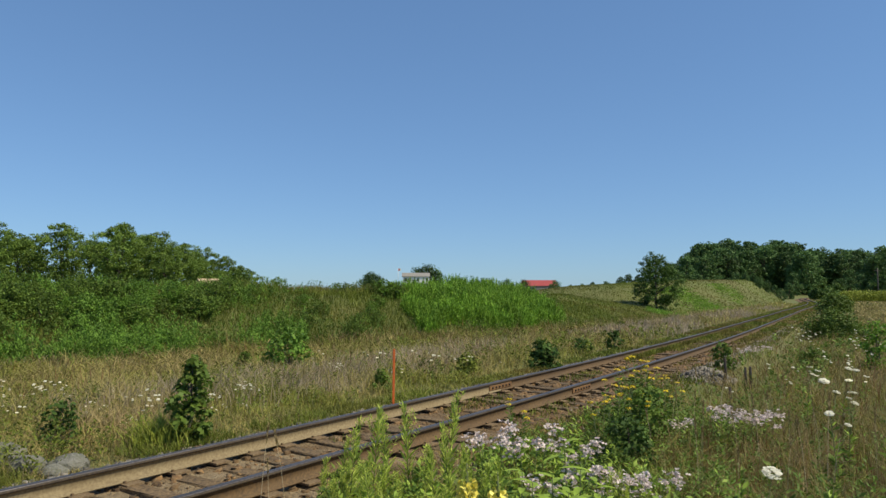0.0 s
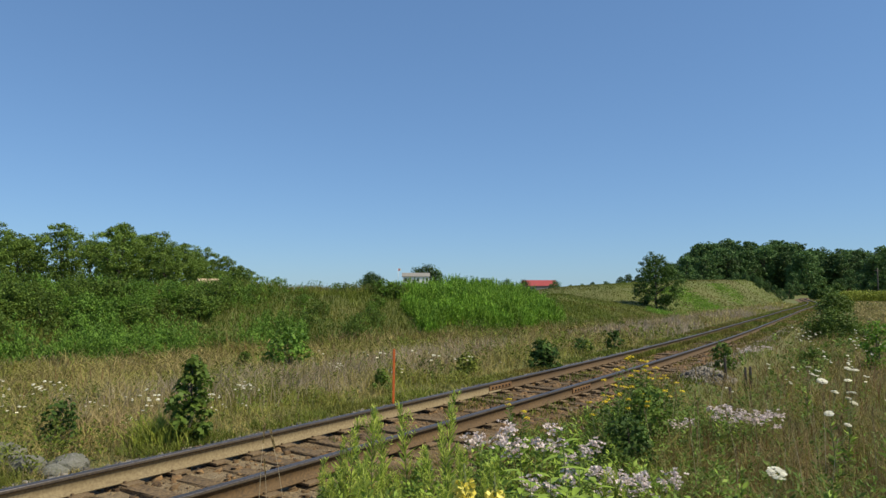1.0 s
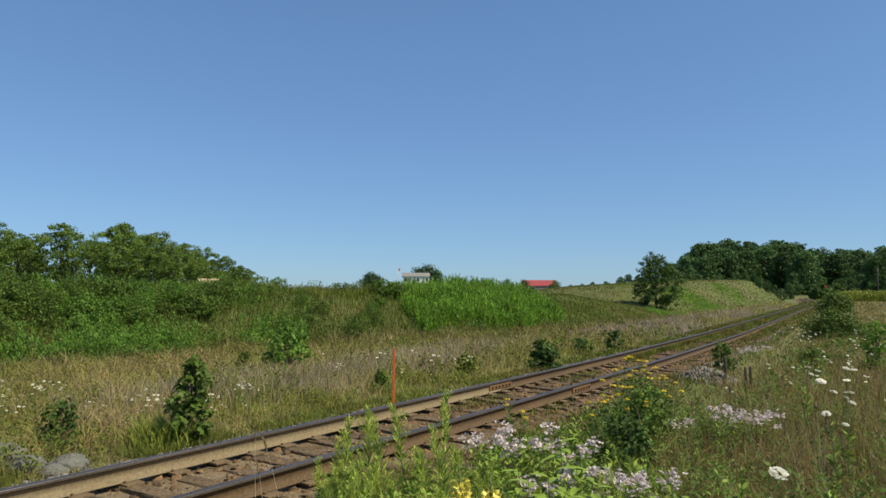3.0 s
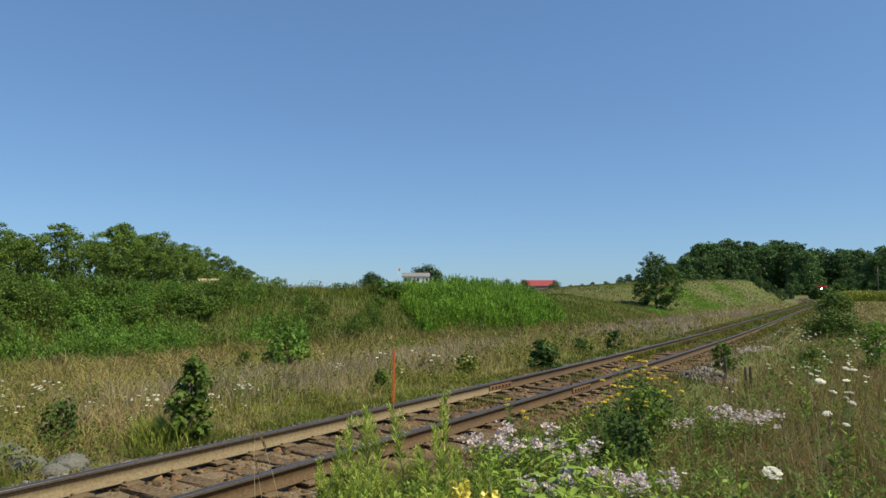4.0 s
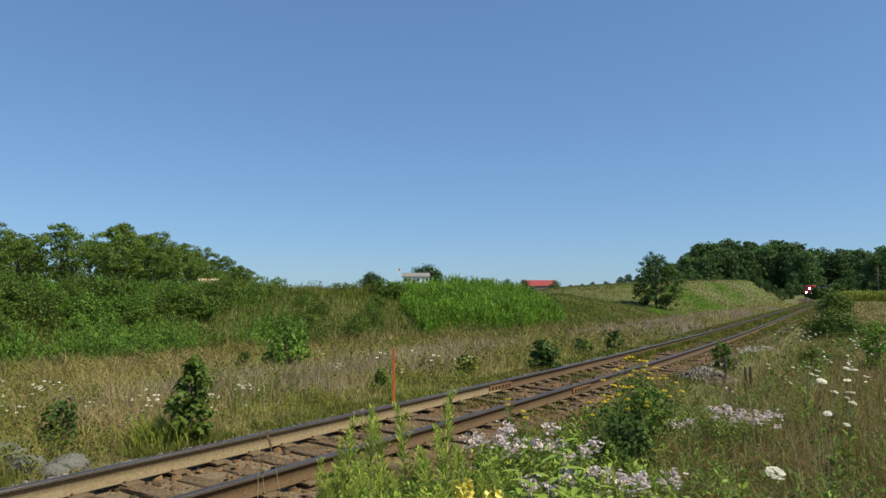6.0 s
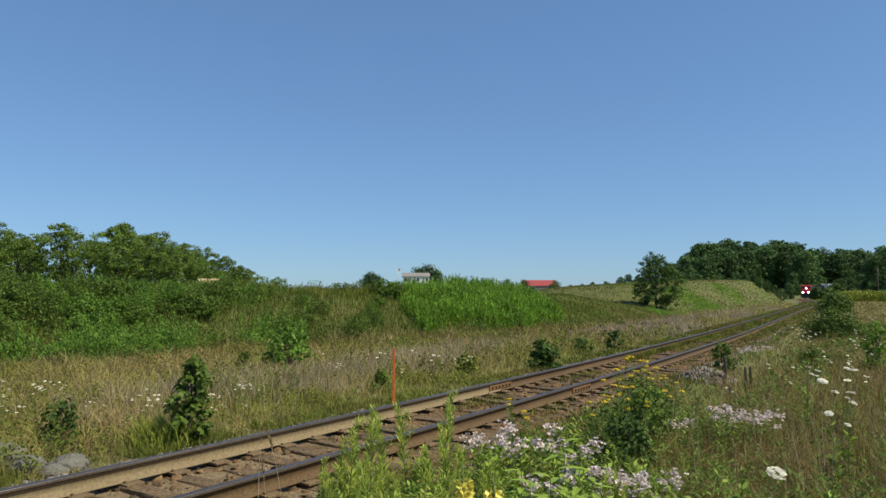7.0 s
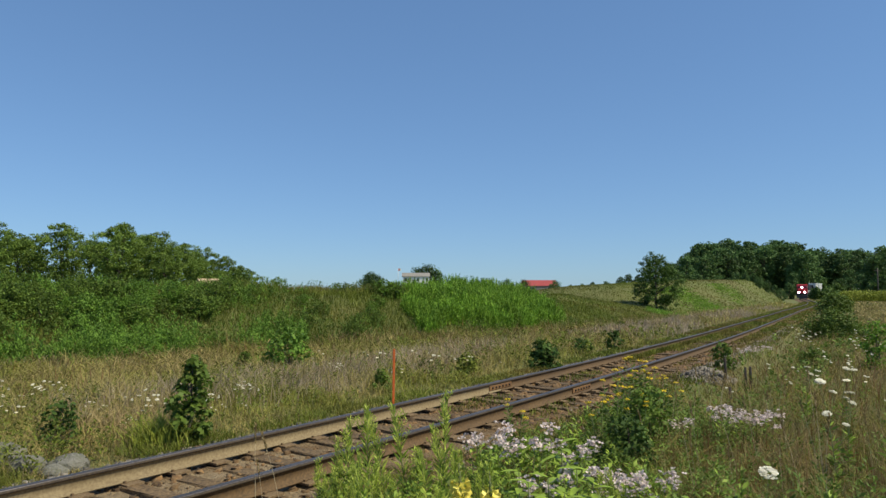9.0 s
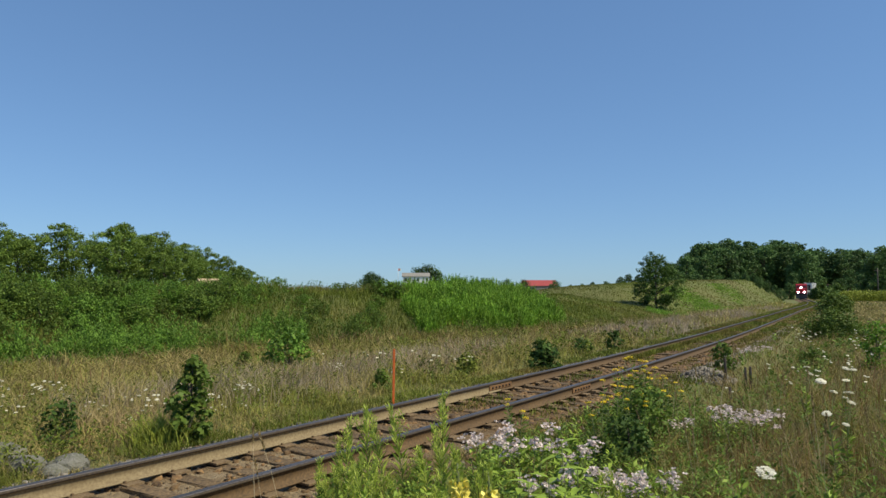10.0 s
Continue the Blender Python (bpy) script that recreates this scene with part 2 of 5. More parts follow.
def tube(bm, pts, radii, n=6, cap=True):
    """A tapered tube through the points."""
    rings = []
    for k, (p, r) in enumerate(zip(pts, radii)):
        p = Vector(p)
        d = (Vector(pts[min(k + 1, len(pts) - 1)]) - Vector(pts[max(k - 1, 0)])).normalized()
        x = d.orthogonal().normalized()
        y = d.cross(x)
        rings.append([bm.verts.new(p + (x * math.cos(2 * math.pi * j / n) + y * math.sin(2 * math.pi * j / n)) * r) for j in range(n)])
    for a, b in zip(rings[:-1], rings[1:]):
        for j in range(n):
            bm.faces.new((a[j], a[(j + 1) % n], b[(j + 1) % n], b[j])).smooth = True
    if cap:
        bm.faces.new(rings[-1])
        bm.faces.new(rings[0][::-1])
    return bm


def box(bm, x0, x1, y0, y1, z0, z1, bevel=0.0, turn=None):
    m = Matrix.LocRotScale(((x0 + x1) / 2, (y0 + y1) / 2, (z0 + z1) / 2), None, (abs(x1 - x0), abs(y1 - y0), abs(z1 - z0)))
    if turn is not None:
        m = turn @ m
    made = bmesh.ops.create_cube(bm, size=1.0, matrix=m)
    if bevel:
        edges = list({e for v in made["verts"] for e in v.link_edges})
        bmesh.ops.bevel(bm, geom=edges, offset=bevel, segments=1, affect="EDGES")
    return bm


def prism(bm, outline, y0, y1):
    """An outline in x, z, drawn out from y0 to y1."""
    a = [bm.verts.new((x, y0, z)) for x, z in outline]
    b = [bm.verts.new((x, y1, z)) for x, z in outline]
    bm.faces.new(a)
    bm.faces.new(b[::-1])
    for k in range(len(a)):
        j = (k + 1) % len(a)
        bm.faces.new((a[j], a[k], b[k], b[j]))
    bmesh.ops.recalc_face_normals(bm, faces=bm.faces[:])
    return bm


def fresh():
    return bmesh.new()


def thing(name, label, category, group="", m=None, kind=""):
    ob = new(name)
    ob.empty_display_size = 0.2
    if m is not None:
        ob.matrix_basis = m
    return tagged(ob, label, category, group, kind)


# ---- the plan: s runs along the line, v to its far side, both from the camera ----
HEAD = radians(33)
D = np.array([math.sin(HEAD), math.cos(HEAD)])
N = np.array([-math.cos(HEAD), math.sin(HEAD)])
TRACK_S = np.array([-400, -60, -12, 0, 8, 16, 25, 33, 43, 60, 82, 97, 121, 143, 173, 220, 241, 259, 279, 293, 305, 325, 345, 371, 420, 470, 700.])
TRACK_V = np.array([26, 9.0, 6.35, 6.12, 5.95, 5.88, 5.97, 6.17, 6.55, 7.25, 8.2, 8.7, 9.7, 11.2, 14.3, 19.6, 21.9, 23.2, 23.8, 23.6, 22.7, 19.9, 16.6, 11.8, 1.0, -13., -90.])


def hermite(x, xs, ys):
    x = np.asarray(x, float)
    t = np.gradient(ys, xs)
    k = np.clip(np.searchsorted(xs, x) - 1, 0, len(xs) - 2)
    h = xs[k + 1] - xs[k]
    u = (x - xs[k]) / h
    return ((1 + 2 * u) * (1 - u) ** 2 * ys[k] + u * (1 - u) ** 2 * h * t[k] + u * u * (3 - 2 * u) * ys[k + 1] + u * u * (u - 1) * h * t[k + 1])


def track_v(s):
    return hermite(np.clip(s, -399, 699), TRACK_S, TRACK_V)


def plan(s, v):
    s, v = np.asarray(s, float), np.asarray(v, float)
    return s * D[0] + v * N[0], s * D[1] + v * N[1]


def to_sv(x, y):
    return x * D[0] + y * D[1], x * N[0] + y * N[1]


def track_point(s, off=0.0):
    """A point off metres to the far side of the line's middle, and the line's heading there."""
    v = track_v(s)
    slope = (track_v(s + 0.5) - track_v(s - 0.5))
    k = math.sqrt(1 + slope * slope)
    x, y = plan(s - off * slope / k, v + off / k)
    tx, ty = plan(1.0, slope)
    return float(x), float(y), math.atan2(float(ty), float(tx))


def smooth(u):
    u = np.clip(u, 0, 1)
    return u * u * (3 - 2 * u)


BASE_S = np.array([-60, 0, 10, 22, 29, 34, 50, 65, 80, 110, 140, 156, 178, 200, 300, 500.])
BASE_W = np.array([16., 15.5, 14.0, 11.0, 9.2, 8.0, 7.2, 6.6, 6.2, 4.6, 4.0, 3.6, 4.5, 6.0, 9.0, 12.0])
CREST_H = np.array([2.0, 2.0, 2.05, 2.0, 1.9, 1.8, 1.5, 2.1, 3.0, 4.0, 4.4, 4.1, 2.2, 1.6, 1.6, 2.0])
CREST_D = np.array([9, 9, 9, 9, 9, 9, 10, 12, 12, 10, 7.5, 7, 8, 10, 16, 20.])


def waves(x, y):
    return (0.5 * np.sin(0.31 * x + 0.4) * np.sin(0.27 * y + 1.1) + 0.3 * np.sin(0.83 * x - 0.5 * y) + 0.2 * np.sin(1.7 * x + 1.3 * y + 2.0))


def ground_z(x, y):
    x, y = np.asarray(x, float), np.asarray(y, float)
    s, v = to_sv(x, y)
    w = v - track_v(s)
    b, hc, dc = np.interp(s, BASE_S, BASE_W), np.interp(s, BASE_S, CREST_H), np.interp(s, BASE_S, CREST_D)
    r = np.hypot(x, y)
    flat = -0.14 + 0.10 * waves(x, y) * smooth((np.abs(w) - 1.8) / 3.0)
    rise = smooth((w - b) / dc)
    hc = hc - np.maximum(hc - 1.7, 0) * smooth((w - b - dc - 2) / 14)
    bank = rise * (hc + 0.14) + 0.22 * waves(x * 1.4, y * 1.4) * rise * smooth((90 - r) / 50)
    # a gully runs up beside the lone tree and parts the near bank from the far mound
    bank = bank * (1 - 0.42 * np.exp(-((s - 68 + 0.25 * (w - 10)) / 5.5) ** 2))
    beyond = np.maximum(w - b - dc, 0)
    plateau = np.minimum(beyond, 420) * 0.0070
    near = np.maximum(-w - 2.0, 0)
    # the far hill behind the line
    hill = 9.0 * smooth((s - 300) / 200) * smooth((90 - w) / 90)
    z = flat + np.where(w > 0, bank + plateau, 0.0) + hill
    return z - 0.10 * smooth((near - 0.2) / 1.0) * smooth((8 - near) / 3)


def steps(*runs):
    out = []
    for a, b, d in runs:
        out += list(np.arange(a, b, d))
    return np.array(out + [runs[-1][1]])


def build_ground():
    S = steps((-3000, -400, 260), (-400, -60, 20), (-60, -10, 2.0), (-10, 60, 0.7), (60, 150, 1.5), (150, 460, 5.0), (460, 1000, 45), (1000, 4200, 320))
    V = steps((-3200, -400, 280), (-400, -60, 17), (-60, -12, 2.0), (-12, 40, 0.5), (40, 90, 2.0), (90, 440, 14), (440, 1000, 70), (1000, 4200, 320))
    ss, vv = np.meshgrid(S, V, indexing="ij")
    x, y = plan(ss, vv)
    z = ground_z(x, y)
    n, m = ss.shape
    i = np.arange(n * m).reshape(n, m)
    q = np.stack([i[:-1, :-1], i[1:, :-1], i[1:, 1:], i[:-1, 1:]], -1).reshape(-1, 4)
    me = quad_mesh("ground", np.stack([x, y, z], -1).reshape(-1, 3), q, True)
    ob = part("ground", me, M_SOIL)
    tagged(ob, "grassy soil of the meadow, bank and fields", "ground", kind="structure")


build_ground()


# ---- the railway line ----
def sweep(name, profile, s_list, off, z0):
    """A closed profile (across, up) carried along the line."""
    pts = []
    for s in s_list:
        x, y, a = track_point(s, off)
        for px, pz in profile:
            pts.append((x - math.sin(a) * px, y + math.cos(a) * px, z0 + pz))
    n, m = len(s_list), len(profile)
    q = []
    for k in range(n - 1):
        for j in range(m):
            q.append((k * m + j, (k + 1) * m + j, (k + 1) * m + (j + 1) % m, k * m + (j + 1) % m))
    return quad_mesh(name, pts, q)


RAIL_S = list(np.arange(-24, 60, 0.8)) + list(np.arange(60, 160, 2.0)) + list(np.arange(160, 440, 4.0))


def build_track():
    line = thing("railway_track", "single railway track with rusty rails on brown ballast", "railway track")
    half = 0.7525
    # foot, web and head are one rolled bar; the bright running band is a strip on top
    prof = [(-0.07, 0), (0.07, 0), (0.07, 0.012), (0.012, 0.032), (0.010, 0.135), (0.030, 0.145), (0.0375, 0.150), (0.0375, 0.176), (0.030, 0.185),
            (-0.030, 0.185), (-0.0375, 0.176), (-0.0375, 0.150), (-0.030, 0.145), (-0.010, 0.135), (-0.012, 0.032), (-0.07, 0.012)]
    top = [(-0.0385, 0.174), (0.0385, 0.174), (0.0385, 0.178), (0.031, 0.1875), (-0.031, 0.1875), (-0.0385, 0.178)]
    # strip over the head side, coloured for its rust and the shade there
    cheek = [(-0.0382, 0.147), (0.0382, 0.147), (0.0382, 0.174), (-0.0382, 0.174)]
    for off, joint in ((half, 12.35), (-half, 12.95)):
        for k, (s0, s1) in enumerate(((-24.0, joint - 0.004), (joint + 0.004, 436.0))):
            run = [s0] + [s for s in RAIL_S if s0 + 0.1 < s < s1 - 0.1] + [s1]
            dusty = off > 0 and k == 0
            rail = part("rail", sweep("rail", prof, run, off, 0.015), M_RAIL if dusty else M_RAILBROWN, line, "rail with dusty tan sides" if dusty else "rail with dark brown rusty sides")
            part("running_head", sweep("running_head", top, run, off, 0.015), M_HEAD, rail, "dark steel rail head worn smooth")
            part("head_cheek", sweep("head_cheek", cheek, run, off, 0.015), M_HEADSIDE, rail, "rusty side of the rail head, darkened with painted shade")
    # bolted joints
    for off, s0 in ((half, 12.35), (-half, 12.95)):
        x, y, a = track_point(s0, off)
        for side in (-1, 1):
            bm = fresh()
            box(bm, -0.46, 0.46, side * 0.013, side * 0.034, 0.036, 0.132, 0.006)
            bar = part("joint_bar", bm, M_RUST, line, "orange-rusted joint bar")
            bar.matrix_basis = pose(x, y, 0.015, 0, 0, math.degrees(a))
            for k in range(6):
                b = fresh()
                bmesh.ops.create_cone(b, cap_ends=True, segments=6, radius1=0.021, radius2=0.017, depth=0.03, matrix=pose(-0.35 + 0.14 * k, side * 0.045, 0.085, 90, 0, 0))
                part("bolt", b, M_DARKIRON, bar)
    # sleepers, worn and half buried
    rng = random.Random(5)
    variants = []
    for k in range(6):
        bm = fresh()
        box(bm, -0.115, 0.115, -1.28, 1.28, -0.16, 0.0, 0.012)
        for _ in range(2):
            edges = [e for e in bm.edges if e.calc_length() > 0.8]
            bmesh.ops.subdivide_edges(bm, edges=edges, cuts=2)
        for v in bm.verts:
            v.co.x += rng.uniform(-0.012, 0.012)
            v.co.z += rng.uniform(-0.014, 0.004)
        me = bpy.data.meshes.new("sleeper")
        bm.to_mesh(me)
        bm.free()
        me.materials.append(M_TIMBER)
        variants.append(me)
    bm = fresh()
    box(bm, -0.10, 0.10, -0.19, 0.19, -0.01, 0.0165, 0.004)
    for px, py in ((0.06, 0.085), (-0.06, -0.085), (-0.06, 0.085)):
        box(bm, px - 0.012, px + 0.012, py - 0.014, py + 0.014, 0.0165, 0.042, 0.003)
    plate_mesh = bpy.data.meshes.new("tie_plate")
    bm.to_mesh(plate_mesh)
    bm.free()
    plate_mesh.materials.append(M_PLATE)
    s = -14.0
    count = 0
    while s < 140 and count < 285:
        x, y, a = track_point(s)
        ob = new("sleeper", rng.choice(variants))
        ob.parent = line
        ob.matrix_basis = pose(x, y, rng.uniform(-0.05, 0.008), 0, rng.uniform(-1, 1), math.degrees(a) + rng.uniform(-2.5, 2.5))
        if count < 80:
            for off in (half, -half):
                px, py, pa = track_point(s, off)
                plate = new("tie_plate", plate_mesh)
                plate.parent = line
                plate.matrix_basis = pose(px, py, 0.0, 0, 0, math.degrees(pa) + rng.uniform(-2, 2))
        s += 0.54 + rng.uniform(-0.04, 0.04)
        count += 1
    # the ballast bed
    bed = [(-2.5, -0.32), (2.5, -0.32), (1.75, -0.06), (1.2, -0.04), (0, -0.055), (-1.2, -0.04), (-1.75, -0.06)]
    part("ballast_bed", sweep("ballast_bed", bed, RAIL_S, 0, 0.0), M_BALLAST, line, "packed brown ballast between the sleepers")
    # loose ballast stones
    g = np.random.default_rng(11)

    def stones(name, s_rng, n, wfun, size, mat):
        ss = s_rng[0] + (s_rng[1] - s_rng[0]) * g.random(n) ** 1.6
        w = wfun(n)
        rs = size[0] + (size[1] - size[0]) * g.random(n) ** 2
        x, y = plan(ss, track_v(ss) + w)
        zb = np.where(np.abs(w) < 1.75, -0.05, -0.05 - (np.abs(w) - 1.75) * 0.33)
        ico = np.array([(1, 0, 0), (0, 1, 0), (-1, 0, 0), (0, -1, 0), (.5, .5, .75), (-.5, .5, .75), (-.5, -.5, .75), (.5, -.5, .75)], float)
        v = ico[None] * (0.6 + 0.7 * g.random((n, 8, 1))) * rs[:, None, None] * np.array([1, 1, 0.8])
        an = g.uniform(0, 6.28, n)
        c, sn = np.cos(an)[:, None], np.sin(an)[:, None]
        v = np.stack([v[..., 0] * c - v[..., 1] * sn, v[..., 0] * sn + v[..., 1] * c, v[..., 2]], -1)
        v += np.stack([x, y, zb], -1)[:, None]
        i = np.arange(n)[:, None] * 8
        q = np.concatenate([i + [[4, 5, 6, 7]], i + [[0, 1, 5, 4]], i + [[1, 2, 6, 5]], i + [[2, 3, 7, 6]], i + [[3, 0, 4, 7]]], 0)
        ob = part(name, quad_mesh(name, v.reshape(-1, 3), q), mat, line)
        tagged(ob, kind="stuff")

    stones("loose_ballast", (-12, 70), 15000, lambda n: g.uniform(-1.7, 1.6, n), (0.018, 0.075), M_RUSTSTONE)
    stones("far_shoulder_gravel", (-12, 40), 3200, lambda n: g.normal(1.75, 0.13, n), (0.02, 0.05), M_STONE)
    stones("shoulder_gravel", (-12, 60), 6000, lambda n: np.where(g.random(n) < 0.35, g.normal(1.5, 0.22, n), g.normal(-1.8, 0.3, n)), (0.015, 0.04), M_STONE)
    stones("verge_gravel", (20, 48), 5200, lambda n: g.uniform(-3.1, -1.6, n), (0.03, 0.08), M_STONE)
    return line


build_track()


# ---- the train ----
def wheelset(parent, x):
    for dx in (-1.7, 0, 1.7) if parent["category"] == "locomotive" else (-0.9, 0.9):
        bm = fresh()
        for side in (-0.75, 0.75):
            bmesh.ops.create_cone(bm, cap_ends=True, segments=16, radius1=0.5, radius2=0.5, depth=0.13, matrix=pose(x + dx, side, 0.5, 90, 0, 0))
        tube(bm, [(x + dx, -0.75, 0.5), (x + dx, 0.75, 0.5)], [0.09, 0.09], 8)
        part("wheel_pair", bm, M_DARKIRON, parent)


def build_locomotive(cab_paint):
    """Faces +x; its origin is on the rail tops under its middle, 22 m long."""
    loco = thing("locomotive", "red and black diesel locomotive with three bright headlights lit", "locomotive", "engines of the train")
    bm = fresh()
    box(bm, -10.8, 10.8, -1.5, 1.5, 1.25, 1.7, 0.05)
    part("underframe", bm, M_BLACK, loco)
    bm = fresh()
    box(bm, -10.2, 5.6, -1.05, 1.05, 1.7, 4.35, 0.12)
    part("hood", bm, M_BLACK, loco, "black engine hood")
    for x in (-9.2, -6.8, -4.4, -2.0, 0.4):
        bm = fresh()
        for side in (-1, 1):
            box(bm, x, x + 1.7, side * 1.05, side * 1.09, 2.2, 4.0, 0.01)
        part("hood_doors", bm, M_BLACK, loco)
    bm = fresh()
    prism(bm, [(5.6, 1.7), (8.6, 1.7), (8.6, 3.2), (8.3, 4.45), (7.9, 4.72), (5.6, 4.72)], -1.55, 1.55)
    part("cab", bm, cab_paint, loco)
    bm = fresh()
    prism(bm, [(8.6, 1.7), (10.5, 1.7), (10.5, 2.9), (10.2, 3.25), (8.6, 3.3)], -1.15, 1.15)
    part("nose", bm, cab_paint, loco)
    for y in (-1.3, -0.55, 0.2, 0.75):
        bm = fresh()
        box(bm, 8.40, 8.56, y, y + (0.55 if y != 0.2 else 0.4), 3.42, 3.98, 0.02)
        part("windscreen", bm, M_PANE, loco)
    for side in (-1, 1):
        for x in (6.0, 7.1):
            bm = fresh()
            box(bm, x, x + 0.8, side * 1.545, side * 1.57, 3.3, 4.1, 0.02)
            part("side_window", bm, M_PANE, loco)
    bm = fresh()
    prism(bm, [(10.6, 0.15), (11.15, 0.15), (10.95, 1.0), (10.6, 1.25)], -1.5, 1.5)
    part("snow_plough", bm, M_BLACK, loco)
    bm = fresh()
    box(bm, 10.8, 11.5, -0.15, 0.15, 0.75, 1.05, 0.03)
    part("coupler", bm, M_DARKIRON, loco)
    bm = fresh()
    box(bm, -2.8, 2.8, -1.4, 1.4, 0.35, 1.25, 0.15)
    part("fuel_tank", bm, M_BLACK, loco)
    for x in (-7.2, 7.2):
        bm = fresh()
        box(bm, x - 2.5, x + 2.5, -1.2, 1.2, 0.55, 1.05, 0.05)
        part("bogie_frame", bm, M_DARKIRON, loco)
        wheelset(loco, x)
    for side in (-1, 1):
        bm = fresh()
        tube(bm, [(10.6, side * 1.45, 2.7), (8.8, side * 1.5, 2.7)], [0.03, 0.03], 5)
        for k in range(12):
            tube(bm, [(5.2 - 1.3 * k, side * 1.48, 1.7), (5.2 - 1.3 * k, side * 1.48, 2.7)], [0.025, 0.025], 5)
        tube(bm, [(5.4, side * 1.48, 2.7), (-10.4, side * 1.48, 2.7)], [0.025, 0.025], 5)
        part("handrail", bm, M_CREAM, loco, "white handrail")
    bm = fresh()
    for k in range(3):
        bmesh.ops.create_cone(bm, cap_ends=True, segments=16, radius1=0.5, radius2=0.5, depth=0.1, matrix=pose(-8.8 + 1.5 * k, 0, 4.4))
    part("roof_fan", bm, M_BLACK, loco)
    return loco


def add_lights(loco):
    for name, y, z, x in (("headlight", 0.0, 3.62, 8.66), ("ditch_light", -0.85, 2.05, 10.56), ("ditch_light", 0.85, 2.05, 10.56)):
        bm = fresh()
        bmesh.ops.create_cone(bm, cap_ends=True, segments=16, radius1=0.27, radius2=0.24, depth=0.12, matrix=pose(x, y, z, 0, 90, 0))
        part(name, bm, M_LAMP, loco, "bright lit lamp")


def build_well_car():
    car = thing("well_car", "low dark freight car carrying shipping containers", "freight car", "cars of the train")
    bm = fresh()
    for side in (-1, 1):
        box(bm, -7.2, 7.2, side * 1.25, side * 1.4, 0.4, 1.45, 0.03)
    box(bm, -7.2, 7.2, -1.25, 1.25, 0.36, 0.46)
    part("well_sides", bm, M_GREYBOX, car)
    for e in (-1, 1):
        bm = fresh()
        box(bm, e * 7.2, e * 10.6, -1.3, 1.3, 1.0, 1.4, 0.05)
        part("end_platform", bm, M_GREYBOX, car)
        bm = fresh()
        box(bm, e * 8.9 - 1.4, e * 8.9 + 1.4, -1.15, 1.15, 0.5, 0.95, 0.05)
        part("bogie_frame", bm, M_DARKIRON, car)
        wheelset(car, e * 8.9)
        bm = fresh()
        box(bm, e * 10.6, e * 11.1, -0.12, 0.12, 0.75, 1.0, 0.02)
        part("coupler", bm, M_DARKIRON, car)
    return car


def build_container(mat, label, half):
    """A steel box with ribbed sides, twice half long; its origin is at its base."""
    ob = thing("shipping_container", label, "container", "containers of the train")
    bm = fresh()
    box(bm, -half, half, -1.18, 1.18, 0.08, 2.51)
    for k in range(int(half / 0.3)):
        for side in (-1, 1):
            box(bm, 0.15 - half + 0.6 * k, 0.45 - half + 0.6 * k, side * 1.18, side * 1.215, 0.15, 2.44)
    part("ribbed_walls", bm, mat, ob)
    for x in (-half - 0.05, half + 0.05):
        for y in (-1.17, 1.17):
            bm = fresh()
            box(bm, x - 0.07, x + 0.07, y - 0.06, y + 0.06, 0, 2.59, 0.01)
            part("corner_post", bm, mat, ob)
    bm = fresh()
    for y in (-1.17, 1.17):
        for z in (0.06, 2.53):
            box(bm, -half, half, y - 0.05, y + 0.05, z - 0.06, z + 0.06)
    part("edge_rails", bm, mat, ob)
    bm = fresh()
    for y in (-0.6, 0.6):
        box(bm, half, half + 0.06, y - 0.55, y + 0.55, 0.15, 2.44, 0.01)
    part("doors", bm, mat, ob)
    return ob


RAILTOP = 0.2
TRAIN = []                       # (thing, metres behind the front, height over the rail tops, half its wheelbase)


def build_train():
    a = build_locomotive(M_RED)
    b = build_locomotive(M_BLACK)
    b["label"] = "shorter black diesel locomotive coupled behind the first"
    for piece in b.children:                 # a shorter unit: the wheels and bogies only move inwards
        kind = piece.name.split(".")[0]
        mid = sum(v.co.x for v in piece.data.vertices) / len(piece.data.vertices)
        if kind in ("wheel_pair", "bogie_frame"):
            piece.data.transform(Matrix.Translation((-0.28 * (7.2 if mid > 0 else -7.2), 0, 0)))
        else:
            piece.data.transform(Matrix.Diagonal((0.72, 1, 1, 1)))
    add_lights(a)
    TRAIN.append((a, 11.0, 0.0, 7.2))
    TRAIN.append((b, 30.8, 0.0, -5.2))       # runs hood first
    car = build_well_car()
    white = build_container(M_CREAM, "short white steel shipping container on a freight car", 2.85)
    brown = build_container(M_GREYBOX, "red-brown steel shipping container on a freight car", 6.0)
    used = set()
    for k, stack in enumerate(((white, white), (brown, None), (white, brown), (brown, white))):
        d = 50.3 + 22.3 * k
        TRAIN.append((car if k == 0 else copy_thing(car, pose(0, 0, 0)), d, 0.0, 8.9))
        for level, c in enumerate(stack):
            for shift in () if c is None else ((0.0,) if c is brown else (-3.5, 3.5)):
                box_ = copy_thing(c, pose(0, 0, 0)) if c in used else c
                used.add(c)
                TRAIN.append((box_, d + shift, 0.46 + 2.59 * level, 8.9))


build_train()


def car_pose(front_s, behind, up, half):
    s = front_s + behind
    x0, y0, _ = track_point(s - half)        # a negative half turns it round
    x1, y1, _ = track_point(s + half)
    yaw = math.degrees(math.atan2(y0 - y1, x0 - x1))
    return pose((x0 + x1) / 2, (y0 + y1) / 2, RAILTOP + up, 0, 0, yaw)


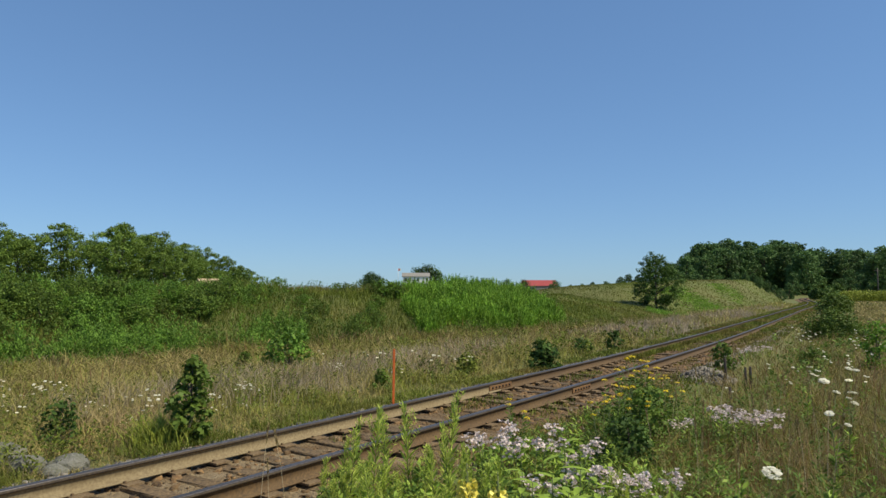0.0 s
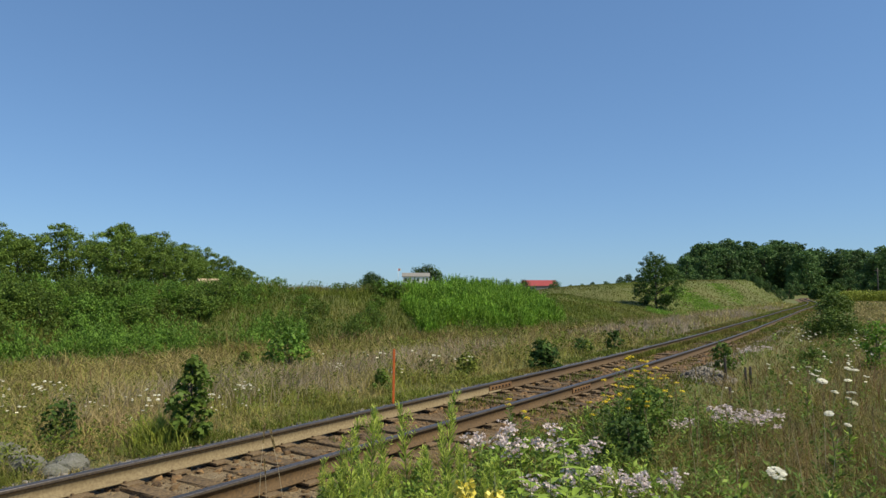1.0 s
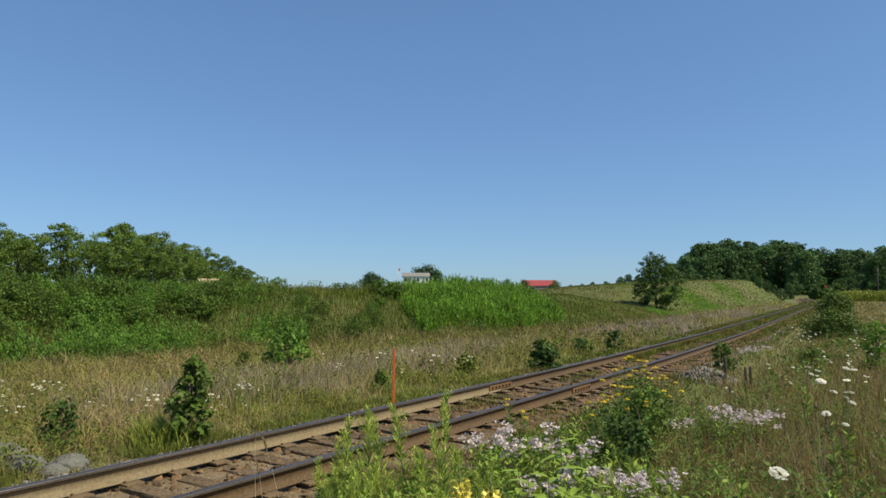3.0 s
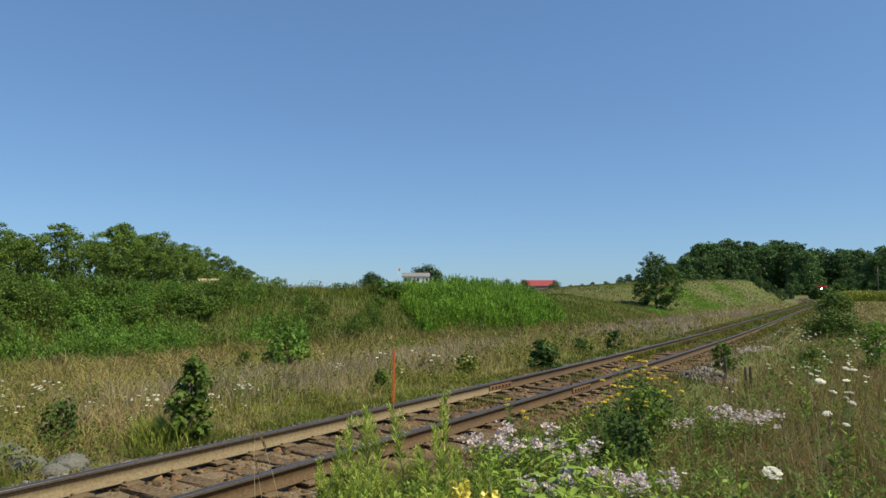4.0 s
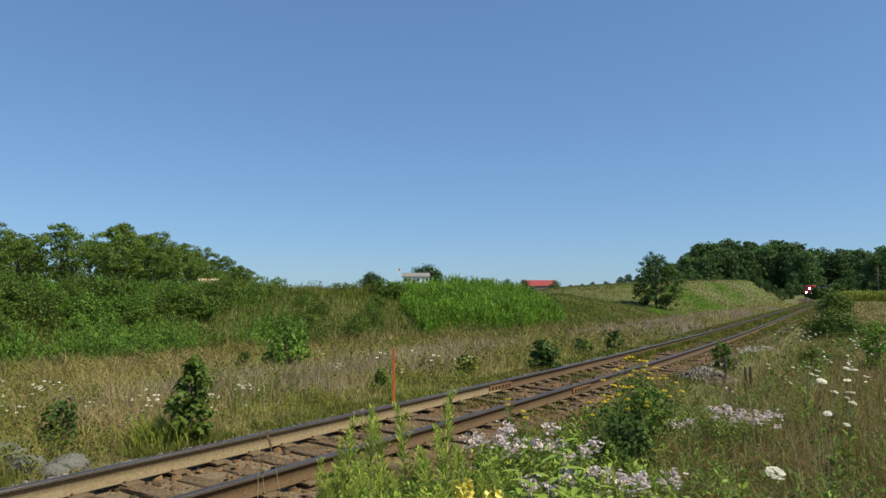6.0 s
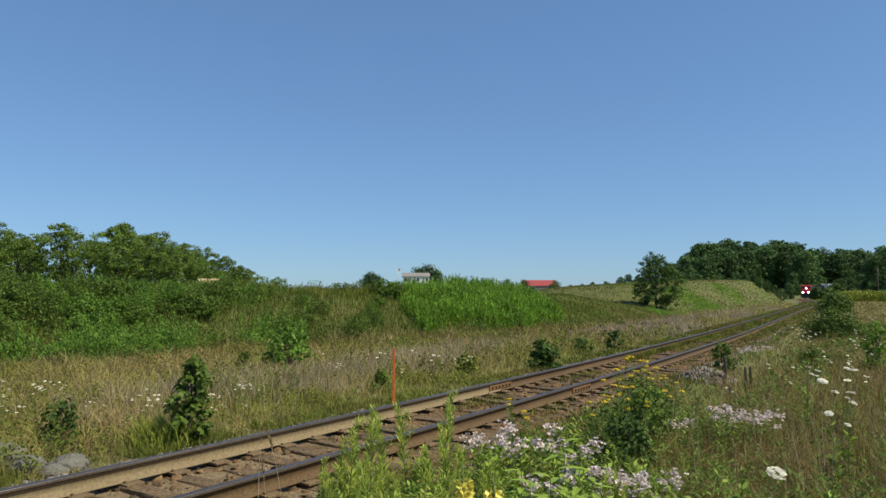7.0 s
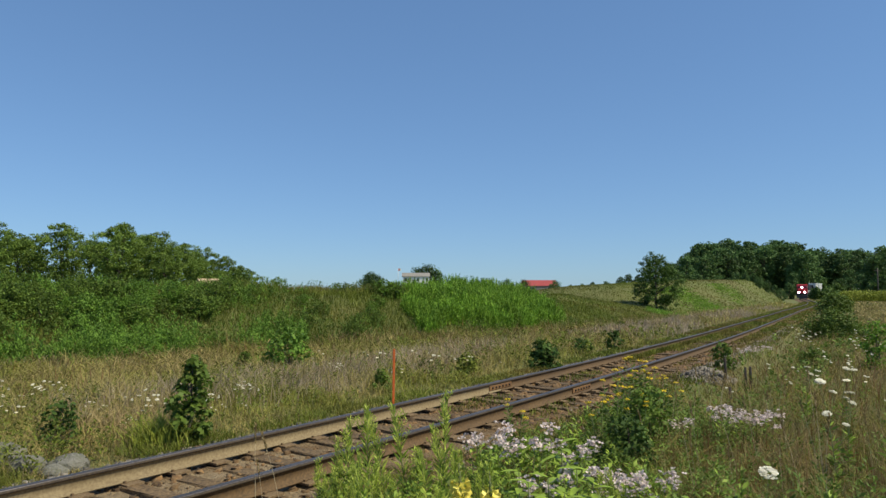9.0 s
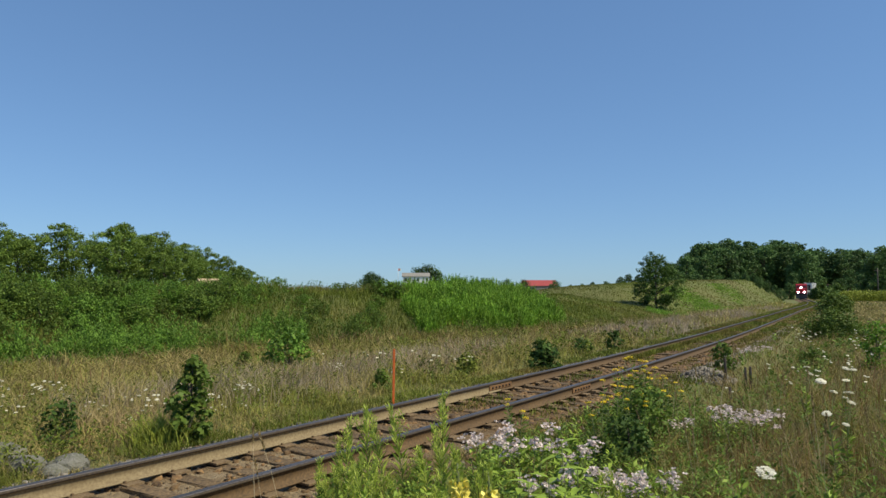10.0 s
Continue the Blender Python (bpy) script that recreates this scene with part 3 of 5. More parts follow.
# ---- trees ----
def tree_variant(name, height, spread, n_clumps, per_clump, leaf, mat, seed, low=0.25, group="", label="", category="tree", tufts=0):
    """A tapered trunk with limbs, and a crown of leafy boughs, each of several tufts with gaps; its origin is at its foot."""
    g = np.random.default_rng(seed)
    ob = thing(name, label, category, group)
    bm = fresh()
    top = height * 0.8
    pts = [(0, 0, -0.3)] + [(g.normal(0, 0.02) * height, g.normal(0, 0.02) * height, top * f) for f in (0.25, 0.5, 0.75, 1.0)]
    r0 = height * 0.025
    tube(bm, pts, [r0, r0 * 0.85, r0 * 0.6, r0 * 0.4, r0 * 0.15], 7)
    centres, sizes = [], []
    for k in range(n_clumps):
        f = low + (1 - low) * (k + 0.5) / n_clumps
        prof = math.sin(math.pi * min(1, ((f - low) / (1 - low)) * 0.82 + 0.16)) ** 0.7
        a = k * 2.4 + g.uniform(-0.5, 0.5)
        r = spread * prof * math.sqrt(g.uniform(0.12, 1.0))
        c = np.array([math.cos(a) * r, math.sin(a) * r, height * f * g.uniform(0.92, 1.0)])
        centres.append(c)
        sizes.append(spread * g.uniform(0.28, 0.52))
        if k % 3 == 0:
            z0 = max(height * 0.12, c[2] * 0.6)
            tube(bm, [(0, 0, z0), (c[0] * 0.55, c[1] * 0.55, z0 + (c[2] - z0) * 0.5), tuple(c)], [r0 * 0.4, r0 * 0.25, r0 * 0.08], 5)
    part("trunk", bm, M_BARK, ob)
    n = n_clumps * per_clump
    way = unit(g.normal(size=(n, 3)))
    c = np.repeat(np.array(centres), per_clump, 0)
    sz = np.repeat(np.array(sizes), per_clump)[:, None]
    rad = g.random((n, 1)) ** 0.3
    if tufts:
        # each bough carries tufts on its outer side
        tway = unit(g.normal(size=(n_clumps * tufts, 3)) + np.array([0, 0, 0.25]))
        pick = np.arange(n_clumps).repeat(per_clump) * tufts + g.integers(0, tufts, n)
        tsize = g.uniform(0.22, 0.42, n_clumps * tufts)[pick][:, None]
        c = c + tway[pick] * sz * g.uniform(0.6, 1.0, n_clumps * tufts)[pick][:, None] * np.array([1.0, 1.0, 0.8])
        sz = sz * tsize
        rad = g.random((n, 1)) ** 0.4
    base = c + way * sz * rad * np.array([1.0, 1.0, 0.75])
    face = unit(way + np.array([0, 0, 0.5]) + g.normal(size=(n, 3)) * 0.5)
    d = unit(np.cross(face, g.normal(size=(n, 3))))
    ln = leaf * g.uniform(0.6, 1.3, n)
    part("crown", leaves("crown", base, d, ln, ln * 0.75, g, 0.2, face), mat, ob)
    return ob


def put(ob, x, y, scale=1.0, turn=0.0, first=None, sink=0.0, tilt=0.0):
    """Stands a thing, or a copy of it, on the ground."""
    z = float(ground_z(x, y)) - sink
    m = pose(x, y, z, tilt, 0, turn)
    if first:
        first = ob
        ob.matrix_basis = m
        ob.scale = (scale,) * 3
        return ob
    c = copy_thing(ob, m)
    c.scale = (scale,) * 3
    return c


def at_bearing(b, dist):
    """The place dist metres ahead on the bearing b (its tangent, right positive)."""
    return b * dist, dist


def build_trees():
    g = random.Random(3)
    # grove on the bank
    grove = [tree_variant("tree", 7.4, 3.3, 22, 560, 0.20, M_TREE, 20 + k, 0.22, "trees of the grove", "broad leafy green tree on the bank top", "tree", 13) for k in range(4)]
    spots = [(-0.67, 80, 1.02), (-0.62, 90, 1.03), (-0.565, 78, 1.02), (-0.52, 88, 1.0), (-0.47, 80, 1.0), (-0.43, 86, 1.05), (-0.475, 74, 0.97), (-0.39, 82, 0.89),
             (-0.355, 86, 0.80), (-0.325, 84, 0.66), (-0.30, 82, 0.52), (-0.63, 76, 0.85), (-0.41, 74, 0.72), (-0.36, 76, 0.56), (-0.72, 78, 0.95), (-0.33, 76, 0.42)]
    for k, (b, d, sc) in enumerate(spots):
        put(grove[k % 4], *at_bearing(b, d), sc, g.uniform(0, 360), first=k < 4, sink=0.1)
    # lone tree on the bank's slope
    lone = tree_variant("tree", 4.6, 1.95, 34, 360, 0.13, M_DARKLEAF, 41, 0.06, "", "lone dark green tree on the grassy bank", "tree", 9)
    put(lone, *at_bearing(0.3145, 68), 1.13, 0, first=True, sink=0.1)
    # wood behind the line
    wood = [tree_variant("tree", 19.0, 6.2, 32, 150, 0.80, M_FOREST, 60 + k, 0.06, "trees of the wood", "dark green deciduous tree of the wood", "tree", 10) for k in range(6)]
    k = 0

    def wood_tree(b, d, top):
        nonlocal k
        x, y = at_bearing(b, d)
        z = float(ground_z(x, y))
        sc = max(0.11, (EYE + top * d - z) / 19.0)
        put(wood[k % 6], x, y, sc, g.uniform(0, 360), first=k < 6, sink=0.4)
        k += 1

    # skyline: bearing, height over the eye per metre ahead
    line_b = [0.17, 0.20, 0.24, 0.27, 0.30, 0.33, 0.36, 0.375, 0.40, 0.44, 0.48, 0.50, 0.53, 0.56, 0.60, 0.63, 0.66, 0.72]
    line_t = [0.011, 0.015, 0.019, 0.025, 0.031, 0.040, 0.052, 0.072, 0.076, 0.075, 0.076, 0.070, 0.070, 0.066, 0.064, 0.062, 0.068, 0.066]
    for row, (d, cut) in enumerate(((430, 1.0), (370, 0.97), (325, 0.85))):
        b = 0.17 if row == 0 else (0.33 if row == 1 else 0.375)
        while b < 0.72:
            t = float(np.interp(b, line_b, line_t)) * cut * g.uniform(0.86, 1.06)
            if d * t > 3:
                wood_tree(b, d + g.uniform(-20, 20), t)
            b += (0.015, 0.015, 0.0135)[row] * g.uniform(0.7, 1.4)
    # smaller trees at the wood's edge
    for b, d, t in ((0.446, 137, 0.033), (0.458, 134, 0.032), (0.469, 136, 0.024), (0.478, 138, 0.021), (0.488, 142, 0.014), (0.497, 150, 0.009), (0.464, 128, 0.016), (0.476, 132, 0.008), (0.432, 200, 0.03), (0.51, 236, 0.016), (0.515, 300, 0.03),
                    (0.39, 215, 0.024), (0.405, 220, 0.026), (0.375, 230, 0.03), (0.35, 240, 0.032), (0.33, 250, 0.03), (0.358, 300, 0.054), (0.335, 290, 0.040),
                    (0.585, 232, 0.022), (0.60, 236, 0.024), (0.575, 250, 0.012), (0.615, 240, 0.03), (0.635, 210, 0.055), (0.655, 212, 0.068), (0.67, 225, 0.06),
                    (0.535, 340, 0.03), (0.55, 345, 0.03), (0.565, 335, 0.028), (0.58, 330, 0.03), (0.60, 300, 0.035)):
        wood_tree(b, d, t)
    # far trees by the farm
    far = tree_variant("tree", 9.0, 4.6, 30, 60, 0.6, M_FOREST, 90, 0.15, "trees by the farm", "small dark tree by the distant farm", "tree")
    for k, (b, d, t) in enumerate(((-0.106, 300, 0.030), (-0.112, 302, 0.026), (-0.098, 300, 0.026), (-0.022, 330, 0.040), (-0.037, 330, 0.036), (-0.012, 332, 0.034),
                                   (0.066, 330, 0.021), (0.055, 330, 0.018), (0.095, 310, 0.020), (0.1195, 310, 0.019), (0.165, 310, 0.018), (0.026, 330, 0.022))):
        x, y = at_bearing(b, d)
        sc = (EYE + t * d - float(ground_z(x, y))) / 9.0
        put(far, x, y, max(0.15, sc), g.uniform(0, 360), first=k == 0, sink=0.1)


build_trees()


# ---- farm buildings and poles ----
def build_house(name, label, w, d, eave, ridge, wall_mat, roof_mat, windows, x, y, z, turn):
    ob = thing(name, label, "building", "", pose(x, y, z, 0, 0, turn))
    bm = fresh()
    prism(bm, [(-d / 2, -0.5), (d / 2, -0.5), (d / 2, eave), (0, ridge - 0.12), (-d / 2, eave)], -w / 2, w / 2)
    bmesh.ops.rotate(bm, cent=(0, 0, 0), matrix=Matrix.Rotation(radians(90), 3, "Z"), verts=bm.verts)
    part("wall", bm, wall_mat, ob)
    slope = math.atan2(ridge - eave, d / 2)
    run = math.hypot(d / 2, ridge - eave) + 0.4
    for side in (-1, 1):
        bm = fresh()
        box(bm, -w / 2 - 0.4, w / 2 + 0.4, -run, 0, -0.06, 0.08, 0.01)
        for k in range(int(w // 1.2)):
            box(bm, -w / 2 + 1.2 * k, -w / 2 + 1.2 * k + 0.06, -run, 0, 0.08, 0.12)
        roof = part("roof", bm, roof_mat, ob)
        roof.matrix_basis = Matrix.Translation((0, 0, ridge)) @ (Matrix.Rotation(0 if side < 0 else math.pi, 4, "Z") @ Matrix.Rotation(slope, 4, "X"))
    for wx, wz, ww, wh in windows:
        win = part("window_frame", box(fresh(), wx - ww / 2 - 0.1, wx + ww / 2 + 0.1, -d / 2 - 0.06, -d / 2 + 0.05, wz - 0.1, wz + wh + 0.1, 0.01), M_WALLW, ob)
        part("pane", box(fresh(), wx - ww / 2, wx + ww / 2, -d / 2 - 0.08, -d / 2 - 0.05, wz, wz + wh), M_PANE, win)
    return ob


def build_farm():
    x, y = at_bearing(-0.040, 300)
    gz = float(ground_z(x, y))
    build_house("house", "white farmhouse with a grey roof beyond the bank", 11.5, 8, EYE + 7.3 - gz, EYE + 8.9 - gz, M_WALLW, M_ROOFGREY,
                [(-4.4, EYE + 5.2 - gz, 1.2, 1.3), (-0.9, EYE + 3.6 - gz, 1.1, 2.2), (0.9, EYE + 5.2 - gz, 0.9, 1.2), (4.8, EYE + 5.2 - gz, 1.0, 1.2)], x, y, gz, 3)
    x, y = at_bearing(0.1410, 330)
    gz = float(ground_z(x, y))
    build_house("barn", "long low farm building with a red metal roof", 15.5, 10, EYE + 3.6 - gz, EYE + 6.2 - gz, M_ROOFGREY, M_ROOFRED, [(-4, 1.4, 1.5, 1.2), (4, 1.4, 1.5, 1.2)], x, y, gz, 4)
    x, y = at_bearing(-0.346, 46)
    gz = float(ground_z(x, y))
    build_house("shed", "small pale tan shed half hidden by shrubs", 0.62, 0.7, EYE + 0.66 - gz, EYE + 0.92 - gz, M_TAN, M_TAN, [], x, y, gz, 40)
    x, y = at_bearing(-0.066, 300)
    gz = float(ground_z(x, y))
    flag = thing("flagpole", "thin white flagpole with a small red and white flag", "flagpole", "", pose(x, y, gz))
    part("pole", tube(fresh(), [(0, 0, -0.2), (0, 0, EYE + 11.0 - gz)], [0.1, 0.06], 8), M_CREAM, flag)
    bm = fresh()
    box(bm, 0.06, 0.6, -0.02, 0.02, EYE + 9.8 - gz, EYE + 10.9 - gz)
    part("flag", bm, M_RED, flag)
    bm = fresh()
    box(bm, 0.6, 1.3, -0.02, 0.02, EYE + 9.8 - gz, EYE + 10.9 - gz)
    part("flag_fly", bm, M_WALLW, flag)
    # utility pole in the field
    x, y = at_bearing(0.6405, 165)
    gz = float(ground_z(x, y))
    pole = thing("utility_pole", "dark weathered wooden utility pole in the field", "pole", "", pose(x, y, gz))
    part("shaft", tube(fresh(), [(0, 0, -0.3), (0, 0, 4.0), (0, 0, 8.2)], [0.17, 0.15, 0.11], 9), M_POLE, pole)
    part("crossarm", box(fresh(), -0.9, 0.9, -0.06, 0.06, 7.5, 7.62, 0.01), M_POLE, pole)


build_farm()


# ---- grass ----
def scatter(g, n, near, far, b0=-0.74, b1=0.74):
    """Places spread evenly over bearings and over the logarithm of the distance."""
    y = near * (far / near) ** g.random(n)
    return (b0 + (b1 - b0) * g.random(n)) * y, y


def off_track(x, y):
    s, v = to_sv(x, y)
    return s, v - track_v(s), np.interp(s, BASE_S, BASE_W), np.interp(s, BASE_S, CREST_D)


def grass_object(name, label, mat, x, y, h, wd, g, lean=0.4, bend=0.5):
    _, w, _, _ = off_track(x, y)
    bed = np.where(np.abs(w) < 2.5, -0.06 - 0.36 * np.maximum(np.abs(w) - 1.75, 0), -9)
    base = np.stack([x, y, np.maximum(ground_z(x, y), bed) - 0.02], -1)
    ob = part(name, blades(name, base, h, wd, g, lean, bend), mat)
    tagged(ob, label, "grass", kind="stuff")


def lush_patch(x, y):
    """Where the tall bright weeds grow on the bank."""
    b = x / y
    s, w, base, dc = off_track(x, y)
    f = (w - base) / dc
    edge = 0.10 * np.sin(x * 1.3) + 0.07 * np.sin(y * 2.1 + 1)
    left = (b > -0.085 + 0.075 * (1 - f) + 0.06 * edge) & (b < 0.20 - 0.10 * f + edge * 0.2) & (f > 0.22 + edge * 0.5) & (f < 1.15)
    return left


def build_grass():
    g = np.random.default_rng(2)
    wide = lambda y, a=0.005: np.maximum(a, y * 0.00085)
    # meadow beyond the line
    x, y = scatter(g, 210000, 6.5, 130)
    s, w, base, dc = off_track(x, y)
    k = (w > 1.9) & (w < base + 1.5)
    x, y, w = x[k], y[k], w[k]
    h = (0.14 + 0.26 * smooth((w - 1.9) / 2.2)) * g.uniform(0.5, 1.3, len(x)) * (1 + 0.45 * np.sin(x * 2.3 + y) * np.sin(y * 1.9 - x))
    tall = g.random(len(x)) < 0.16 + 0.4 * smooth((y - 20) / 12) * smooth((80 - y) / 20)
    grass_object("meadow_grass", "knee-high green and straw meadow grass", M_GRASS, x[~tall], y[~tall], h[~tall], wide(y[~tall]) * 1.15, g, 0.9, 0.8)
    grass_object("seeding_grass", "dry purple-brown seeding grass in the meadow", M_DRYGRASS, x[tall], y[tall], h[tall] * 1.2, wide(y[tall], 0.004) * 0.6, g, 0.3, 0.9)
    # bank
    x, y = scatter(g, 230000, 17, 64)
    s, w, base, dc = off_track(x, y)
    k = (w > base - 0.5) & (w < base + dc + 8) & ~lush_patch(x, y) & (y < 62)
    x, y = x[k], y[k]
    r = np.sin(x * 0.9 + 2) * np.sin(y * 0.7) + g.normal(0, 0.4, len(x))
    grass_object("bank_grass", "rough green and tawny grass on the bank", M_BANK, x, y, (0.34 + 0.10 * r).clip(0.15, 0.7) * np.where(y > 55, 0.5, 1.0), wide(y) * 0.7, g, 0.7)
    x, y = scatter(g, 95000, 46, 170, 0.12, 0.50)
    s, w, base, dc = off_track(x, y)
    k = (w > base - 0.5) & (w < base + dc + 10)
    grass_object("mound_grass", "short green and tawny grass on the mound", M_MOUND, x[k], y[k], g.uniform(0.08, 0.18, k.sum()), y[k] * 0.0008, g, 1.5)
    # near side, among the weeds
    x, y = scatter(g, 190000, 4.2, 90)
    s, w, base, dc = off_track(x, y)
    k = (w < -1.42 - 0.25 * np.sin(s * 0.7)) & (np.hypot(x, y) > 4.0) & ~((s > 20) & (s < 46) & (w > -2.9 + 0.5 * np.sin(s)) & (g.random(len(x)) < 0.3))
    x, y, w = x[k], y[k], w[k]
    h = (0.12 + 0.20 * smooth((-w - 1.8) / 2.0)) * g.uniform(0.5, 1.5, len(x)) * (1 + 0.5 * np.sin(x * 3.1 + y) * np.sin(y * 2.3 - x))
    tall = g.random(len(x)) < 0.20 + 0.26 * smooth((x / y - 0.34) / 0.1)
    grass_object("verge_grass", "rough green grass on the near verge", M_VERGE, x[~tall], y[~tall], h[~tall], wide(y[~tall], 0.0045), g, 0.95, 0.8)
    grass_object("verge_seeding_grass", "brown seeding grass on the near verge", M_DRYGRASS, x[tall], y[tall], h[tall] * 1.15, wide(y[tall], 0.003) * 0.6, g, 0.6, 0.9)
    # thin tall grass standing up from the crest
    x, y = scatter(g, 30000, 30, 46, -0.30, 0.26)
    s, w, base, dc = off_track(x, y)
    k = (w > base + dc - 1.5) & (w < base + dc + 2) & (np.sin(x * 1.1) + np.sin(x * 2.7 + 1) > -0.2)
    grass_object("crest_grass", "thin tall grass along the top of the bank", M_BANK, x[k], y[k], g.uniform(0.3, 0.75, k.sum()), 0.012, g, 0.3, 0.9)
    # the verge goes on around and behind the camera
    a, r = g.uniform(0, 2 * np.pi, 32000), 0.2 + 18 * g.random(32000) ** 0.6
    x, y = r * np.cos(a), r * np.sin(a)
    s, w, base, dc = off_track(x, y)
    k = (w < -1.7) & ((y < 4.2) | (np.abs(x) > 0.74 * y))
    grass_object("surrounding_grass", "rough verge grass around the viewpoint", M_VERGE, x[k], y[k], 0.3 * g.uniform(0.5, 1.4, k.sum()), 0.014, g, 0.9)
    x, y = g.uniform(-45, 5, 40000), g.uniform(-35, 20, 40000)
    s, w, base, dc = off_track(x, y)
    k = (w > 1.9) & (w < 26) & (np.abs(x) > 0.74 * y)
    grass_object("side_meadow_grass", "meadow grass beyond the track to the side", M_GRASS, x[k], y[k], 0.4 * g.uniform(0.5, 1.4, k.sum()), 0.02, g, 0.9)
    # far field on the near side
    x, y = scatter(g, 60000, 45, 330, 0.3, 0.75)
    s, w, base, dc = off_track(x, y)
    k = w < -2.4
    k2 = k & (g.random(len(x)) < 0.25)
    k = k & ~k2
    grass_object("field_grass", "pale brown grass of the far field", M_FIELD, x[k], y[k], 0.4 * g.uniform(0.6, 1.3, k.sum()), y[k] * 0.0013, g, 0.8)
    grass_object("green_field_grass", "green grass of the far field", M_BANK, x[k2], y[k2], 0.4 * g.uniform(0.6, 1.3, k2.sum()), y[k2] * 0.0013, g, 0.8)
    # a clump of tall blades by the ballast
    x, y = g.normal(-0.405, 0.022, 700) * 9.5, g.normal(9.5, 0.22, 700)
    grass_object("tall_grass_clump", "tall light green grass clump by the ballast", M_BANKBLADE, x, y, g.uniform(0.25, 0.55, 700), 0.012, g, 0.5, 0.8)
    # weeds between the rails
    s = 7 * (170 / 7) ** g.random(60000)
    w = g.uniform(-1.55, 1.55, 60000)
    x, y = plan(s, track_v(s) + w)
    k = (np.abs(np.abs(w) - 0.75) > 0.09) & (np.abs(w) < 1.5) & (g.random(len(x)) < smooth((s - 20) / 12) * 0.8 * (0.6 + 0.4 * np.sin(s * 0.8)) + 0.5 * (np.sin(s * 1.3) + np.sin(w * 5) > 1.0))
    x, y = x[k], y[k]
    ob = part("track_weeds", blades("track_weeds", np.stack([x, y, np.full(len(x), -0.03)], -1), g.uniform(0.04, 0.12, len(x)) + 0.10 * g.random(len(x)) * smooth((to_sv(x, y)[0] - 22) / 14), wide(y), g, 0.8), M_BANK)
    tagged(ob, "low green weeds growing between the rails", "weeds", kind="stuff")
    # taller weeds along the inner foot of the far rail
    s = 20 * (150 / 20) ** g.random(9000)
    x, y = plan(s, track_v(s) + g.uniform(0.45, 0.66, 9000))
    ob = part("rail_foot_weeds", blades("rail_foot_weeds", np.stack([x, y, np.full(len(x), -0.03)], -1), g.uniform(0.08, 0.2, len(x)), wide(y), g, 0.5), M_BANK)
    tagged(ob, "green weeds along the foot of the rail", "weeds", kind="stuff")
    # verge strip along the far rail
    s = 3 * (160 / 3) ** g.random(30000)
    w = np.where(g.random(30000) < 0.6, g.uniform(1.62, 2.3, 30000), g.uniform(-2.3, -1.4, 30000))
    x, y = plan(s, track_v(s) + w)
    k = (np.sin(s * 0.9) + np.sin(s * 2.3 + 1) > -0.9)
    x, y = x[k], y[k]
    ob = part("shoulder_grass", blades("shoulder_grass", np.stack([x, y, np.full(len(x), -0.06)], -1), g.uniform(0.04, 0.15, len(x)), wide(y), g, 0.9), M_BANK)
    tagged(ob, "short green grass along the ballast", "grass", kind="stuff")


build_grass()


def tall_weeds(name, label, mat, x, y, h, per, leaf, g, spread=0.16, rise=1.2, slim=0.36):
    """Upright leafy weeds, a spray of leaves on each stalk."""
    n = len(x)
    z = ground_z(x, y)
    u = g.random((n, per)) ** 0.8
    a = g.uniform(0, 2 * np.pi, (n, per))
    r = spread * (1.05 - u) * g.random((n, per)) * 1.4
    base = np.stack([x[:, None] + r * np.cos(a), y[:, None] + r * np.sin(a), z[:, None] + u * np.asarray(h)[:, None]], -1).reshape(-1, 3)
    way = unit(np.stack([np.cos(a), np.sin(a), g.uniform(0.1, rise, (n, per))], -1).reshape(-1, 3))
    ln = np.repeat(np.broadcast_to(leaf, n), per) * g.uniform(0.6, 1.3, n * per)
    face = unit(np.array([0.1, -0.25, 1.0]) + g.normal(size=(n * per, 3)) * 0.45)
    ob = part(name, leaves(name, base, way, ln, ln * slim, g, 0.2, face), mat)
    tagged(ob, label, "weeds", kind="stuff")


